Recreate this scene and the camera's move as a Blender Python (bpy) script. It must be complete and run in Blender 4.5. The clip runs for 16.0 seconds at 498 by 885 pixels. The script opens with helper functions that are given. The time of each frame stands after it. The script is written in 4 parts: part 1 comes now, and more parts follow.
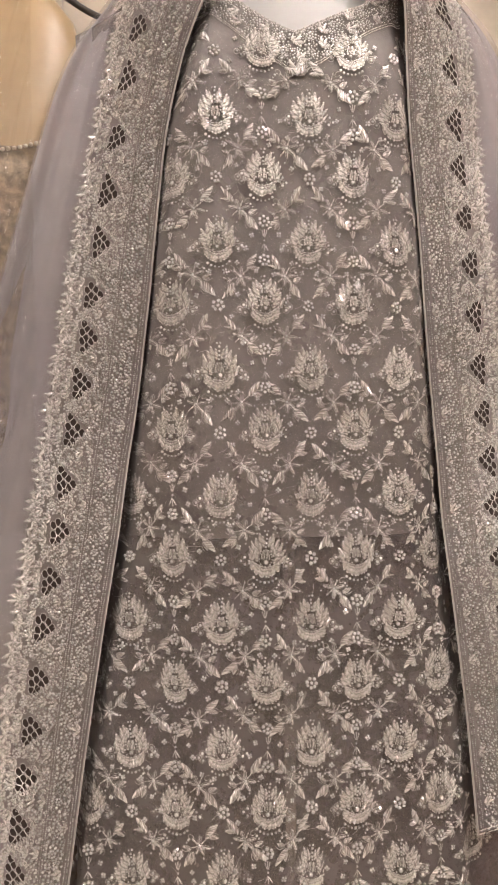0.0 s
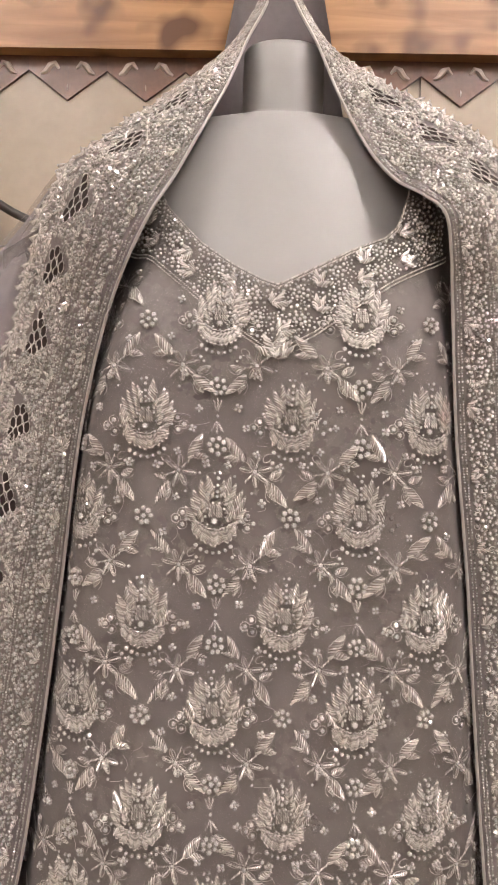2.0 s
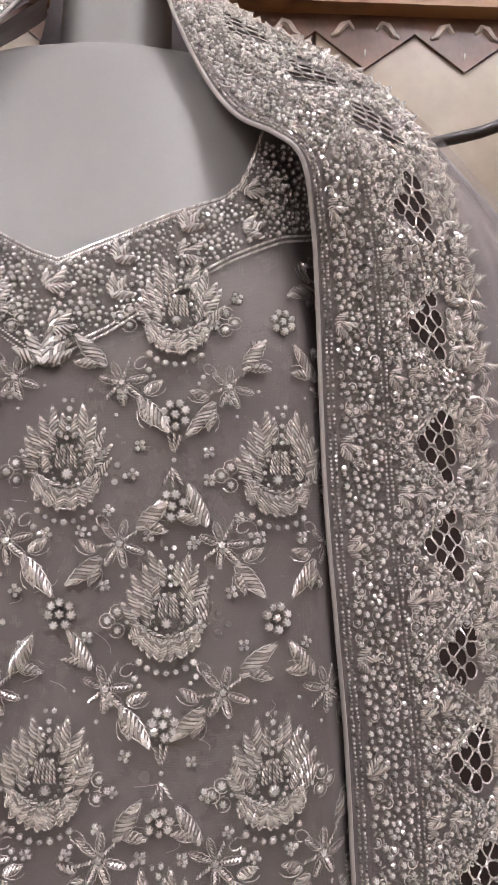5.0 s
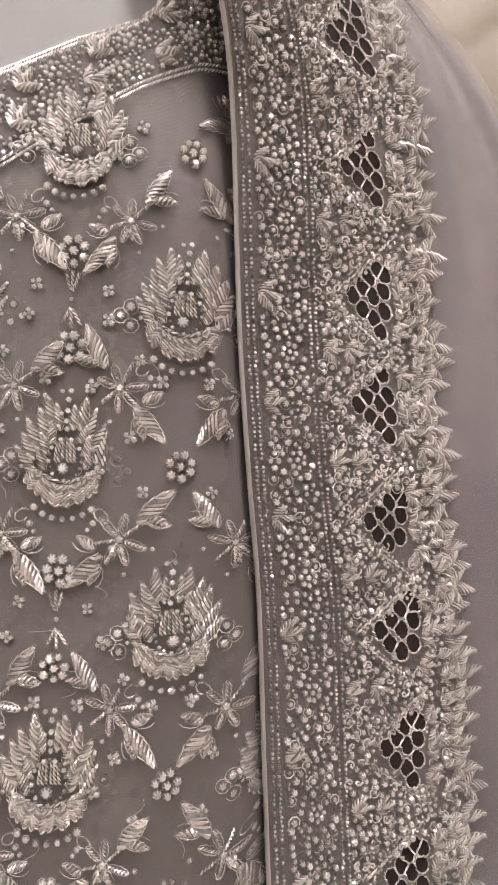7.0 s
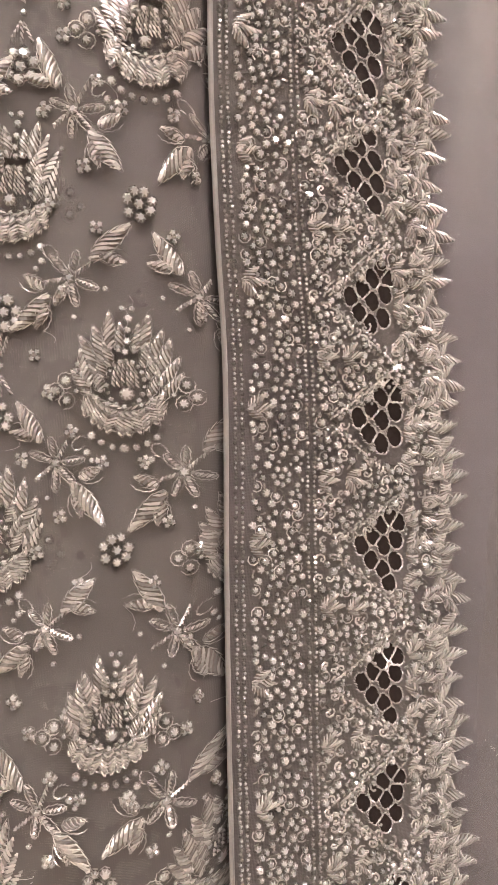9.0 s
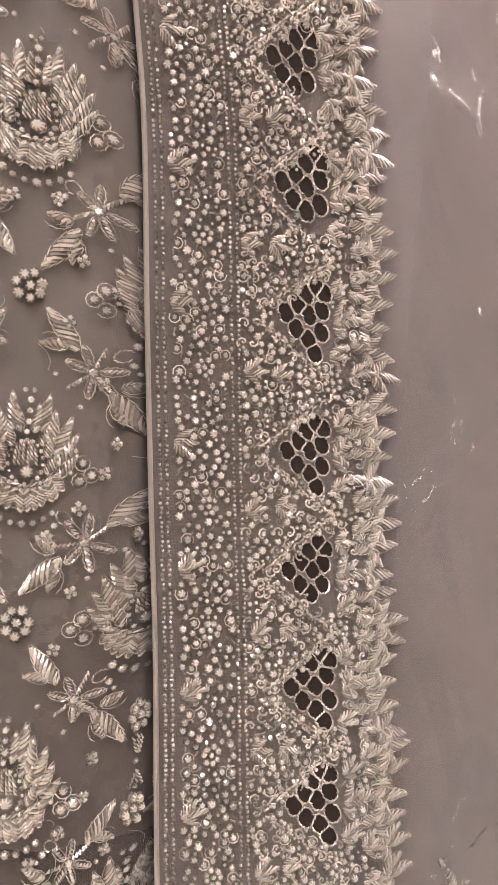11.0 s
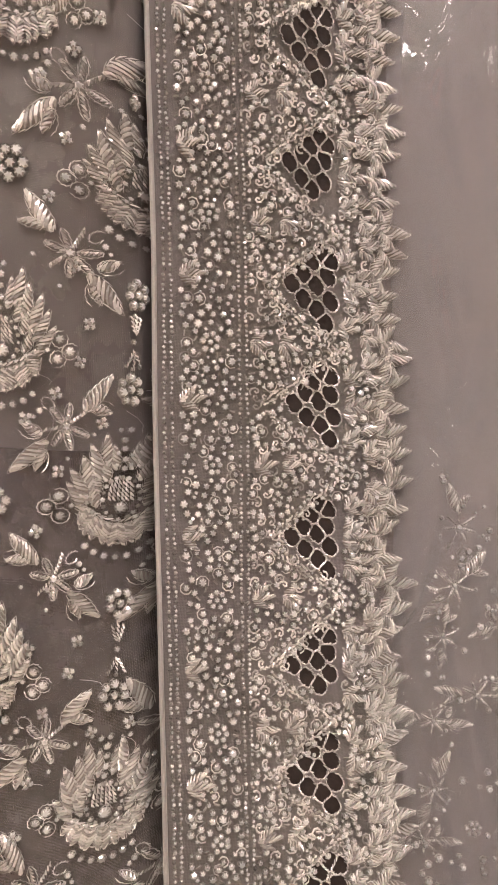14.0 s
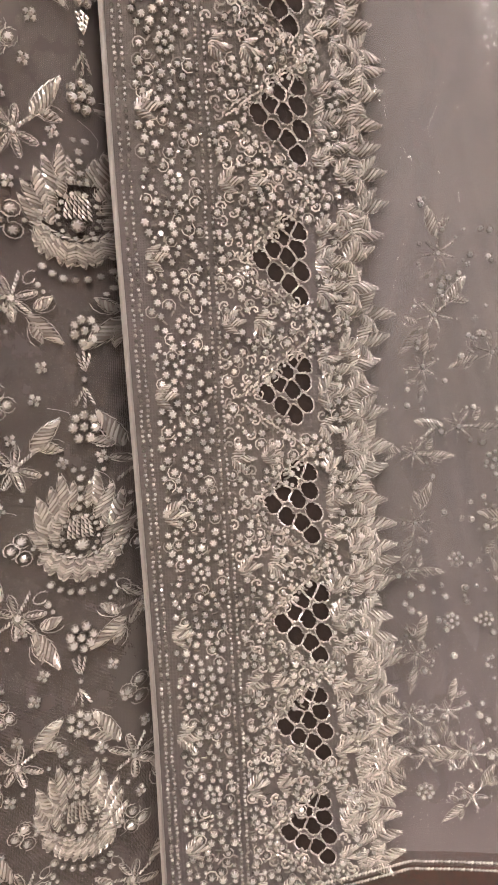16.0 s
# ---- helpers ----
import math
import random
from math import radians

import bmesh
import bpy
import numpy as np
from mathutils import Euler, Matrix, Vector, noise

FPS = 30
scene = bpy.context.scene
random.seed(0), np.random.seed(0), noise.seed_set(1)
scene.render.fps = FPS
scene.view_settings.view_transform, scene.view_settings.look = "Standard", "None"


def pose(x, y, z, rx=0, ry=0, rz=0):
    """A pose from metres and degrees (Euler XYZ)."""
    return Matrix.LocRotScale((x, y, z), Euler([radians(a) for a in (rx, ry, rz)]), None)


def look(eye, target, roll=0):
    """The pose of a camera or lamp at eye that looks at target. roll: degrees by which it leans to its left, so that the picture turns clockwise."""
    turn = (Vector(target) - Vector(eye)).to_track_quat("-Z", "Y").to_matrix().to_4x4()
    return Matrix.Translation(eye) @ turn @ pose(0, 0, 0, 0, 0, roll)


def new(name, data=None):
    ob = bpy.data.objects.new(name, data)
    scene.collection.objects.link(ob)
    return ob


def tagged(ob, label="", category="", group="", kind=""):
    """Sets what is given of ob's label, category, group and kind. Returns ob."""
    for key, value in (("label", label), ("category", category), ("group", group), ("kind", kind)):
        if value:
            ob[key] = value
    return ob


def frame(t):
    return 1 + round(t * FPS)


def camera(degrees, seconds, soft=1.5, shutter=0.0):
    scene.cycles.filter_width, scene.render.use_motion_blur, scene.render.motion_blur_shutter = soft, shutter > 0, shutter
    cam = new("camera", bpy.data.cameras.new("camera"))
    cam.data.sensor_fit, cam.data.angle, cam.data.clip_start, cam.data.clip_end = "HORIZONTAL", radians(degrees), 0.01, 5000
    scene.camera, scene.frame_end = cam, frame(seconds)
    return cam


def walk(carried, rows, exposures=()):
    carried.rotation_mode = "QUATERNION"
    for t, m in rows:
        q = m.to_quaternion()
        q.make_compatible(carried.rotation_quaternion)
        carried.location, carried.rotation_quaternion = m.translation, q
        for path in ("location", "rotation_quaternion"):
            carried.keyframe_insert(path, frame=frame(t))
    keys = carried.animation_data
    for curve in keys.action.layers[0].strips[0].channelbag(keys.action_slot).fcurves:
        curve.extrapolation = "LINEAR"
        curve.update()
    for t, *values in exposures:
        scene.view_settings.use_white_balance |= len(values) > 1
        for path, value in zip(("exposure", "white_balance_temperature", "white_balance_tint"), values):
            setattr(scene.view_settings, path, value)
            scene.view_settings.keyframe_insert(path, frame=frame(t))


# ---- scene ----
cam = camera(36.8, 16.0, 1.0)
PATH = [
    (0, (-0.19, -1.198, 0.713), (-0.002, 0.793, 0.686), -0.5),
    (0.5, (-0.141, -1.12, 0.824), (-0.013, 0.876, 0.826), -1.4),
    (1, (-0.108, -1.044, 0.926), (-0.096, 0.956, 0.956), -1.6),
    (1.5, (-0.072, -0.935, 1.036), (-0.085, 1.064, 1.082), 1.1),
    (2, (-0.015, -0.785, 1.174), (-0.04, 1.215, 1.199), 1.3),
    (2.5, (0.002, -0.71, 1.247), (-0.001, 1.29, 1.238), 2.0),
    (3, (0.003, -0.638, 1.275), (-0.062, 1.359, 1.175), 1.9),
    (3.5, (0.03, -0.584, 1.26), (-0.019, 1.415, 1.234), 1.8),
    (4, (0.056, -0.554, 1.251), (0.061, 1.446, 1.279), 1.9),
    (4.5, (0.084, -0.536, 1.221), (0.093, 1.462, 1.31), 2.1),
    (5, (0.13, -0.525, 1.18), (0.157, 1.467, 1.351), 1.6),
    (5.2, (0.156, -0.527, 1.185), (0.148, 1.47, 1.297), 2.3),
    (7.3, (0.218, -0.486, 1.101), (0.128, 1.511, 1.111), 2.9),
    (7.5, (0.216, -0.481, 1.087), (0.122, 1.517, 1.089), 3.4),
    (8, (0.233, -0.47, 1.058), (0.152, 1.528, 1.025), 3.4),
    (8.5, (0.245, -0.464, 1.03), (0.156, 1.533, 0.991), 4.1),
    (9, (0.254, -0.453, 0.99), (0.143, 1.543, 0.93), 4.0),
    (9.2, (0.266, -0.449, 0.971), (0.138, 1.546, 0.91), 4.4),
    (11.3, (0.318, -0.46, 0.819), (0.201, 1.533, 0.715), 3.9),
    (11.5, (0.32, -0.468, 0.795), (0.201, 1.526, 0.702), 3.8),
    (12, (0.335, -0.462, 0.755), (0.195, 1.527, 0.593), 3.0),
    (12.5, (0.334, -0.462, 0.719), (0.2, 1.525, 0.527), 3.9),
    (13, (0.337, -0.467, 0.682), (0.195, 1.52, 0.503), 3.6),
    (13.5, (0.339, -0.465, 0.644), (0.211, 1.523, 0.471), 3.8),
    (14, (0.336, -0.463, 0.599), (0.218, 1.525, 0.422), 4.0),
    (14.5, (0.351, -0.462, 0.565), (0.238, 1.523, 0.344), 3.3),
    (15, (0.362, -0.468, 0.543), (0.224, 1.51, 0.283), 2.9),
    (15.5, (0.363, -0.463, 0.497), (0.247, 1.511, 0.2), 2.3),
    (16, (0.362, -0.459, 0.472), (0.256, 1.501, 0.086), 1.8),
]
ROUTE = [(t, look(eye, aim, roll)) for t, eye, aim, roll in PATH]
walk(cam, ROUTE, [(0.0, 0.20, 6500, 10), (1.4, 0.02, 6450, 10), (2.0, 0.0, 6400, 10), (3.5, -0.24, 6000, 10), (4.5, -0.31, 5850, 10), (5.2, -0.28, 5850, 10), (7.3, -0.10, 6200, 10), (9.2, 0.06, 6450, 10), (12.5, 0.22, 6550, 11), (16.0, 0.24, 6450, 10)])

# ---------------------------------------------------------------- light
world = bpy.data.worlds.new("shop_air")
scene.world = world
world.use_nodes = True
world.node_tree.nodes["Background"].inputs[0].default_value = (1.0, 0.88, 0.76, 1)
world.node_tree.nodes["Background"].inputs[1].default_value = 0.15
scene.view_settings.exposure = 0.0


def panel_lamp(x, y, z, sx, sy, watts, colour):
    data = bpy.data.lights.new("ceiling_light", "AREA")
    data.shape, data.size, data.size_y = "RECTANGLE", sx, sy
    data.energy, data.color = watts, colour
    ob = new("ceiling_lamp_light", data)
    ob.matrix_world = pose(x, y, z)
    return ob


LAMPS = [(0.42, -0.32, 0.25, 0.25, 190.0), (-0.9, -1.05, 0.35, 0.35, 385.0), (0.8, -1.05, 0.35, 0.35, 330.0), (-0.9, -2.4, 0.4, 0.4, 350.0), (0.8, -2.4, 0.4, 0.4, 370.0), (0.0, -3.3, 0.4, 0.4, 300.0)]
WARM = (1.0, 0.905, 0.855)
for lx, ly, sx, sy, watts in LAMPS:
    panel_lamp(lx, ly, 2.585, sx, sy, watts, WARM)


# ---------------------------------------------------------------- materials
def material(name, base, rough=0.5, metal=0.0, vary=0.0, noise_scale=40.0, bump=0.0, bump_scale=400.0, obj_random=0.0,
             island_random=0.0, tint=None, alpha=1.0, sheen=0.0, weave=0.0, ior=1.5, spec=0.5):
    m = bpy.data.materials.new(name)
    m.use_nodes = True
    n, l = m.node_tree.nodes, m.node_tree.links
    b = n["Principled BSDF"]
    b.inputs["Roughness"].default_value = rough
    b.inputs["Metallic"].default_value = metal
    b.inputs["IOR"].default_value = ior
    b.inputs["Specular IOR Level"].default_value = spec
    b.inputs["Alpha"].default_value = alpha
    b.inputs["Sheen Weight"].default_value = sheen
    co = n.new("ShaderNodeTexCoord")
    rgb = n.new("ShaderNodeRGB")
    rgb.outputs[0].default_value = (*base, 1)
    colour = rgb.outputs[0]
    if vary:
        for scale, share in ((noise_scale, 1.0), (noise_scale * 6.3, 0.5)):
            tex = n.new("ShaderNodeTexNoise")
            tex.inputs["Scale"].default_value = scale
            tex.inputs["Detail"].default_value = 4
            l.new(co.outputs["Object"], tex.inputs["Vector"])
            ramp = n.new("ShaderNodeMapRange")
            ramp.inputs[1].default_value, ramp.inputs[2].default_value = 0.3, 0.7
            ramp.inputs[3].default_value, ramp.inputs[4].default_value = 1 - vary * share, 1 + vary * share
            l.new(tex.outputs[0], ramp.inputs[0])
            mul = n.new("ShaderNodeVectorMath")
            mul.operation = "SCALE"
            l.new(colour, mul.inputs[0])
            l.new(ramp.outputs[0], mul.inputs["Scale"])
            colour = mul.outputs[0]
        if tint:
            tex = n.new("ShaderNodeTexNoise")
            tex.inputs["Scale"].default_value = noise_scale * 0.35
            l.new(co.outputs["Object"], tex.inputs["Vector"])
            mix = n.new("ShaderNodeMix")
            mix.data_type = "RGBA"
            mix.blend_type = "MULTIPLY"
            mix.inputs["B"].default_value = (*tint, 1)
            rng = n.new("ShaderNodeMapRange")
            rng.inputs[1].default_value, rng.inputs[2].default_value = 0.4, 0.65
            l.new(tex.outputs[0], rng.inputs[0])
            l.new(rng.outputs[0], mix.inputs["Factor"])
            l.new(colour, mix.inputs["A"])
            colour = mix.outputs["Result"]
    for amount, node, out in ((obj_random, "ShaderNodeObjectInfo", "Random"), (island_random, "ShaderNodeNewGeometry", "Random Per Island")):
        if amount:
            info = n.new(node)
            rng = n.new("ShaderNodeMapRange")
            rng.inputs[3].default_value, rng.inputs[4].default_value = 1 - amount, 1 + amount
            l.new(info.outputs[out], rng.inputs[0])
            mul = n.new("ShaderNodeVectorMath")
            mul.operation = "SCALE"
            l.new(colour, mul.inputs[0])
            l.new(rng.outputs[0], mul.inputs["Scale"])
            colour = mul.outputs[0]
    l.new(colour, b.inputs["Base Color"])
    height = None
    if weave:
        for direction in ("X", "Z"):
            w = n.new("ShaderNodeTexWave")
            w.bands_direction = direction
            w.inputs["Scale"].default_value = weave
            w.inputs["Distortion"].default_value = 1.5
            w.inputs["Detail"].default_value = 0
            l.new(co.outputs["Object"], w.inputs["Vector"])
            if height is None:
                height = w.outputs["Fac"]
            else:
                add = n.new("ShaderNodeMath")
                add.operation = "MULTIPLY"
                l.new(height, add.inputs[0])
                l.new(w.outputs["Fac"], add.inputs[1])
                height = add.outputs[0]
    elif bump:
        tex = n.new("ShaderNodeTexNoise")
        tex.inputs["Scale"].default_value = bump_scale
        tex.inputs["Detail"].default_value = 5
        l.new(co.outputs["Object"], tex.inputs["Vector"])
        height = tex.outputs[0]
    if height is not None:
        bp = n.new("ShaderNodeBump")
        bp.inputs["Strength"].default_value = bump
        bp.inputs["Distance"].default_value = 0.001
        l.new(height, bp.inputs["Height"])
        l.new(bp.outputs[0], b.inputs["Normal"])
    return m


NET = material("taupe_net", (0.212, 0.187, 0.174), 0.72, vary=0.10, noise_scale=14, bump=0.35, weave=330, tint=(0.96, 0.92, 0.99), alpha=0.60, sheen=0.15)
JACKET_NET = material("mauve_net", (0.185, 0.162, 0.153), 0.7, vary=0.10, noise_scale=16, bump=0.35, weave=330, tint=(0.96, 0.93, 1.0), sheen=0.15)
SHEER = material("sheer_organza", (0.40, 0.368, 0.362), 0.45, vary=0.09, noise_scale=5, bump=0.25, weave=420, tint=(0.95, 0.93, 1.0), alpha=0.34, sheen=0.2)
LINING = material("mauve_lining", (0.37, 0.333, 0.322), 0.6, vary=0.12, noise_scale=7, bump=0.25, bump_scale=90, tint=(0.95, 0.91, 0.98), alpha=0.8)
BODICE = material("pale_bodice_lining", (0.46, 0.42, 0.40), 0.6, vary=0.08, noise_scale=9, bump=0.2, bump_scale=60)
PIPING = material("satin_piping", (0.42, 0.385, 0.365), 0.42, vary=0.08, noise_scale=60, bump=0.3, bump_scale=900, sheen=0.2)
THREAD = material("silver_zari", (0.82, 0.775, 0.73), 0.25, metal=0.50, vary=0.12, noise_scale=90, obj_random=0.10, island_random=0.38)
STONE = material("crystal_stone", (0.97, 0.955, 0.935), 0.05, metal=0.50, island_random=0.30, obj_random=0.05, ior=1.9, spec=0.8)
# cut beads and cups, and the shaded facets painted into each stone
CUT = material("cut_bead_and_facet_shade", (0.62, 0.58, 0.54), 0.13, metal=0.6, island_random=0.40)
# dark tone that stands for the shade between a leaf's coils
RIB_SHADE = material("rib_gap_shade", (0.22, 0.19, 0.17), 0.8, vary=0.15, noise_scale=80)
DARK = material("eyelet_shade", (0.030, 0.018, 0.015), 0.8, vary=0.3, noise_scale=60, bump=0.4, bump_scale=500)
FORM = material("glossy_white_plastic", (0.325, 0.312, 0.30), 0.48, vary=0.03, noise_scale=6, bump=0.03, bump_scale=20)
TAN_FORM = material("tan_plastic", (0.38, 0.27, 0.15), 0.35, vary=0.08, noise_scale=6)
WALL_TILE = material("cream_tile", (0.41, 0.335, 0.25), 0.3, vary=0.08, noise_scale=9, bump=0.1, bump_scale=60)
BROWN_TILE = material("brown_tile", (0.17, 0.088, 0.055), 0.35, vary=0.22, noise_scale=25, bump=0.2, bump_scale=120)
SCROLL = material("tile_scroll", (0.55, 0.45, 0.37), 0.4, vary=0.2, noise_scale=60)
PLASTER = material("cream_plaster", (0.40, 0.335, 0.265), 0.8, vary=0.06, noise_scale=3, bump=0.15, bump_scale=80)
FLOOR = material("beige_floor", (0.36, 0.30, 0.24), 0.4, vary=0.12, noise_scale=5)
GOLD = material("gold_satin", (0.52, 0.36, 0.13), 0.35, vary=0.15, noise_scale=10, bump=0.2, bump_scale=30)
SEQUIN = material("bronze_sequin_cloth", (0.22, 0.17, 0.12), 0.35, metal=0.4, vary=0.5, noise_scale=70, bump=0.8, bump_scale=250)
PINK = material("salmon_cloth", (0.62, 0.30, 0.27), 0.6, vary=0.1, noise_scale=12, bump=0.2, bump_scale=90)
PEARL = material("pearl", (0.78, 0.70, 0.58), 0.25, island_random=0.1)
WIRE = material("black_wire", (0.025, 0.018, 0.014), 0.4, vary=0.2, noise_scale=50)
STEEL = material("chrome_steel", (0.6, 0.58, 0.55), 0.25, metal=0.95, vary=0.05, noise_scale=30)


def wood_material():
    m = bpy.data.materials.new("pine_board")
    m.use_nodes = True
    n, l = m.node_tree.nodes, m.node_tree.links
    b = n["Principled BSDF"]
    b.inputs["Roughness"].default_value = 0.42
    co = n.new("ShaderNodeTexCoord")
    mp = n.new("ShaderNodeMapping")
    mp.inputs["Scale"].default_value = (1.2, 8, 16)
    l.new(co.outputs["Object"], mp.inputs["Vector"])
    tex = n.new("ShaderNodeTexNoise")
    tex.inputs["Scale"].default_value, tex.inputs["Detail"].default_value, tex.inputs["Distortion"].default_value = 2.5, 7, 0.8
    l.new(mp.outputs[0], tex.inputs["Vector"])
    ramp = n.new("ShaderNodeValToRGB")
    ramp.color_ramp.elements[0].position, ramp.color_ramp.elements[0].color = 0.3, (0.24, 0.105, 0.038, 1)
    ramp.color_ramp.elements[1].position, ramp.color_ramp.elements[1].color = 0.7, (0.52, 0.29, 0.13, 1)
    l.new(tex.outputs[0], ramp.inputs[0])
    knots = n.new("ShaderNodeTexNoise")
    knots.inputs["Scale"].default_value, knots.inputs["Detail"].default_value = 11, 2
    l.new(co.outputs["Object"], knots.inputs["Vector"])
    mask = n.new("ShaderNodeMapRange")
    mask.inputs[1].default_value, mask.inputs[2].default_value = 0.58, 0.68
    l.new(knots.outputs[0], mask.inputs[0])
    mix = n.new("ShaderNodeMix")
    mix.data_type = "RGBA"
    mix.inputs["B"].default_value = (0.13, 0.055, 0.022, 1)
    l.new(mask.outputs[0], mix.inputs["Factor"])
    l.new(ramp.outputs[0], mix.inputs["A"])
    l.new(mix.outputs["Result"], b.inputs["Base Color"])
    return m


def film_material():
    m = bpy.data.materials.new("clear_film")
    m.use_nodes = True
    n, l = m.node_tree.nodes, m.node_tree.links
    n.remove(n["Principled BSDF"])
    out = n["Material Output"]
    clear, gloss, mix, fres = (n.new("ShaderNodeBsdfTransparent"), n.new("ShaderNodeBsdfGlossy"), n.new("ShaderNodeMixShader"), n.new("ShaderNodeFresnel"))
    clear.inputs[0].default_value = (0.97, 0.96, 0.95, 1)
    gloss.inputs["Roughness"].default_value = 0.07
    fres.inputs[0].default_value = 1.75
    tex, bp, co = n.new("ShaderNodeTexNoise"), n.new("ShaderNodeBump"), n.new("ShaderNodeTexCoord")
    mp = n.new("ShaderNodeMapping")
    mp.inputs["Scale"].default_value = (1.0, 1.0, 0.25)
    tex.inputs["Scale"].default_value, tex.inputs["Detail"].default_value = 38, 3
    bp.inputs["Strength"].default_value, bp.inputs["Distance"].default_value = 0.35, 0.01
    l.new(co.outputs["Object"], mp.inputs["Vector"])
    l.new(mp.outputs[0], tex.inputs["Vector"])
    l.new(tex.outputs[0], bp.inputs["Height"])
    l.new(bp.outputs[0], gloss.inputs["Normal"])
    l.new(fres.outputs[0], mix.inputs[0])
    l.new(clear.outputs[0], mix.inputs[1])
    l.new(gloss.outputs[0], mix.inputs[2])
    l.new(mix.outputs[0], out.inputs["Surface"])
    return m


PINE = wood_material()
FILM = film_material()
LED = bpy.data.materials.new("led_diffuser")
LED.use_nodes = True
LED.node_tree.nodes["Principled BSDF"].inputs["Base Color"].default_value = (0.9, 0.9, 0.9, 1)
LED.node_tree.nodes["Principled BSDF"].inputs["Emission Color"].default_value = (1.0, 0.92, 0.84, 1)
LED.node_tree.nodes["Principled BSDF"].inputs["Emission Strength"].default_value = 3.0


# ---------------------------------------------------------------- mesh tools
class Build:
    """Gathers vertices, faces and their material slots."""

    def __init__(self):
        self.v, self.f, self.m = [], [], []

    def add(self, verts, faces, mat=0):
        o = len(self.v)
        self.v.extend(verts)
        self.f.extend([tuple(i + o for i in f) for f in faces])
        self.m.extend([mat] * len(faces))

    def tube(self, pts, r, sides=4, mat=0, taper=True, flat=1.0, capped=True):
        pts = [Vector(p) for p in pts]
        verts, faces = [], []
        k = len(pts)
        for i, p in enumerate(pts):
            d = (pts[min(i + 1, k - 1)] - pts[max(i - 1, 0)]).normalized()
            up = Vector((0, 0, 1)) if abs(d.z) < 0.9 else Vector((1, 0, 0))
            a = d.cross(up).normalized()
            b = a.cross(d)
            rr = r * (math.sin(math.pi * (0.12 + 0.76 * i / (k - 1))) if taper else 1.0)
            for s in range(sides):
                w = 2 * math.pi * (s + 0.5) / sides
                verts.append(p + a * (rr * math.cos(w)) + b * (rr * math.sin(w) * flat))
        for i in range(k - 1):
            for s in range(sides):
                s2 = (s + 1) % sides
                faces.append((i * sides + s, i * sides + s2, (i + 1) * sides + s2, (i + 1) * sides + s))
        if capped:
            faces.append(tuple(range(sides - 1, -1, -1)))
            faces.append(tuple(range((k - 1) * sides, k * sides)))
        self.add(verts, faces, mat)

    def stone(self, x, y, r, rng, mat=1, z=0.0, fr=None, sides=6):
        """A brilliant-cut stone that stands in a thin metal cup, shade painted on alternate facets; its table leans a
        little.
        """
        a0 = rng.uniform(0, 6.28)
        tx, ty = rng.uniform(-0.32, 0.32), rng.uniform(-0.32, 0.32)
        step = 2 * math.pi / sides
        verts = []
        for q, h, shift in ((1.0, 0.0, 0.0), (1.04, 0.40, 0.0), (0.88, 0.50, 0.5), (0.46, 1.02, 0.0)):
            for s in range(sides):
                w = a0 + step * (s + shift)
                px, py = r * q * math.cos(w), r * q * math.sin(w)
                verts.append((px, py, r * h + (px * tx + py * ty) * h))
        verts.append((0.0, 0.0, r * rng.uniform(0.9, 1.12)))
        cup, cut, shade = [], [], []
        for s in range(sides):
            s2 = (s + 1) % sides
            cup.append((s, s2, sides + s2, sides + s))
            cup.append((sides + s, sides + s2, 2 * sides + s))
            cut.append((2 * sides + s, 3 * sides + s2, 3 * sides + s))
            # facets in the darker slot, a light-and-dark sparkle put in by colour
            shade.append((2 * sides + s, 2 * sides + s2, 3 * sides + s2))
            cut.append((3 * sides + s, 3 * sides + s2, 4 * sides))
        place = fr if fr is not None else Matrix.Identity(4)
        verts = [place @ Vector((x + a, y + b, z + c)) for a, b, c in verts]
        self.add(verts, cup + shade + cut, 2)
        self.m[-len(cut):] = [mat] * len(cut)

    def dome(self, x, y, rx, ry, h, mat=0, turn=0.0):
        verts, faces = [], []
        c, s_ = math.cos(turn), math.sin(turn)
        for q, hh in ((1.0, 0.0), (0.75, 0.7)):
            for s in range(8):
                w = 2 * math.pi * s / 8
                a, b = rx * q * math.cos(w), ry * q * math.sin(w)
                verts.append((x + a * c - b * s_, y + a * s_ + b * c, h * hh))
        verts.append((x, y, h))
        for s in range(8):
            s2 = (s + 1) % 8
            faces.append((s, s2, 8 + s2, 8 + s))
            faces.append((8 + s, 8 + s2, 16))
        self.add([Vector(v) for v in verts], faces, mat)

    def leaf(self, x, y, angle, length, width, rng, mat=0, ribs=9, bend=0.0, lift=0.0026, slant=0.34, edge=0.0):
        """A padded leaf of close slanted metal-thread coils, its foot at (x, y); edge gives it a corded outline."""
        ca, sa = math.cos(angle), math.sin(angle)

        def put(u, v, h):
            v = v + bend * length * (u / length) ** 2
            return Vector((x + u * ca - v * sa, y + u * sa + v * ca, h))

        def half(u):
            q = min(max(u / length, 0.0), 1.0)
            return 0.5 * width * (math.sin(math.pi * q ** 0.8) ** 0.75 if 0 < q < 1 else 0.0)

        # base of the leaf; its dark colour paints shade into the rib gaps
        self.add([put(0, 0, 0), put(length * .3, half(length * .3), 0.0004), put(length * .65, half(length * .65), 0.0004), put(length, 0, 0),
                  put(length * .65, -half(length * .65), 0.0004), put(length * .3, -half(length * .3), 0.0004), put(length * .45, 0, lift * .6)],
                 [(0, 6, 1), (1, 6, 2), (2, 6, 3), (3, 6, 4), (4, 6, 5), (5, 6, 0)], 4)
        run = slant * length
        gap = length * (1 + slant) / (ribs + 1)
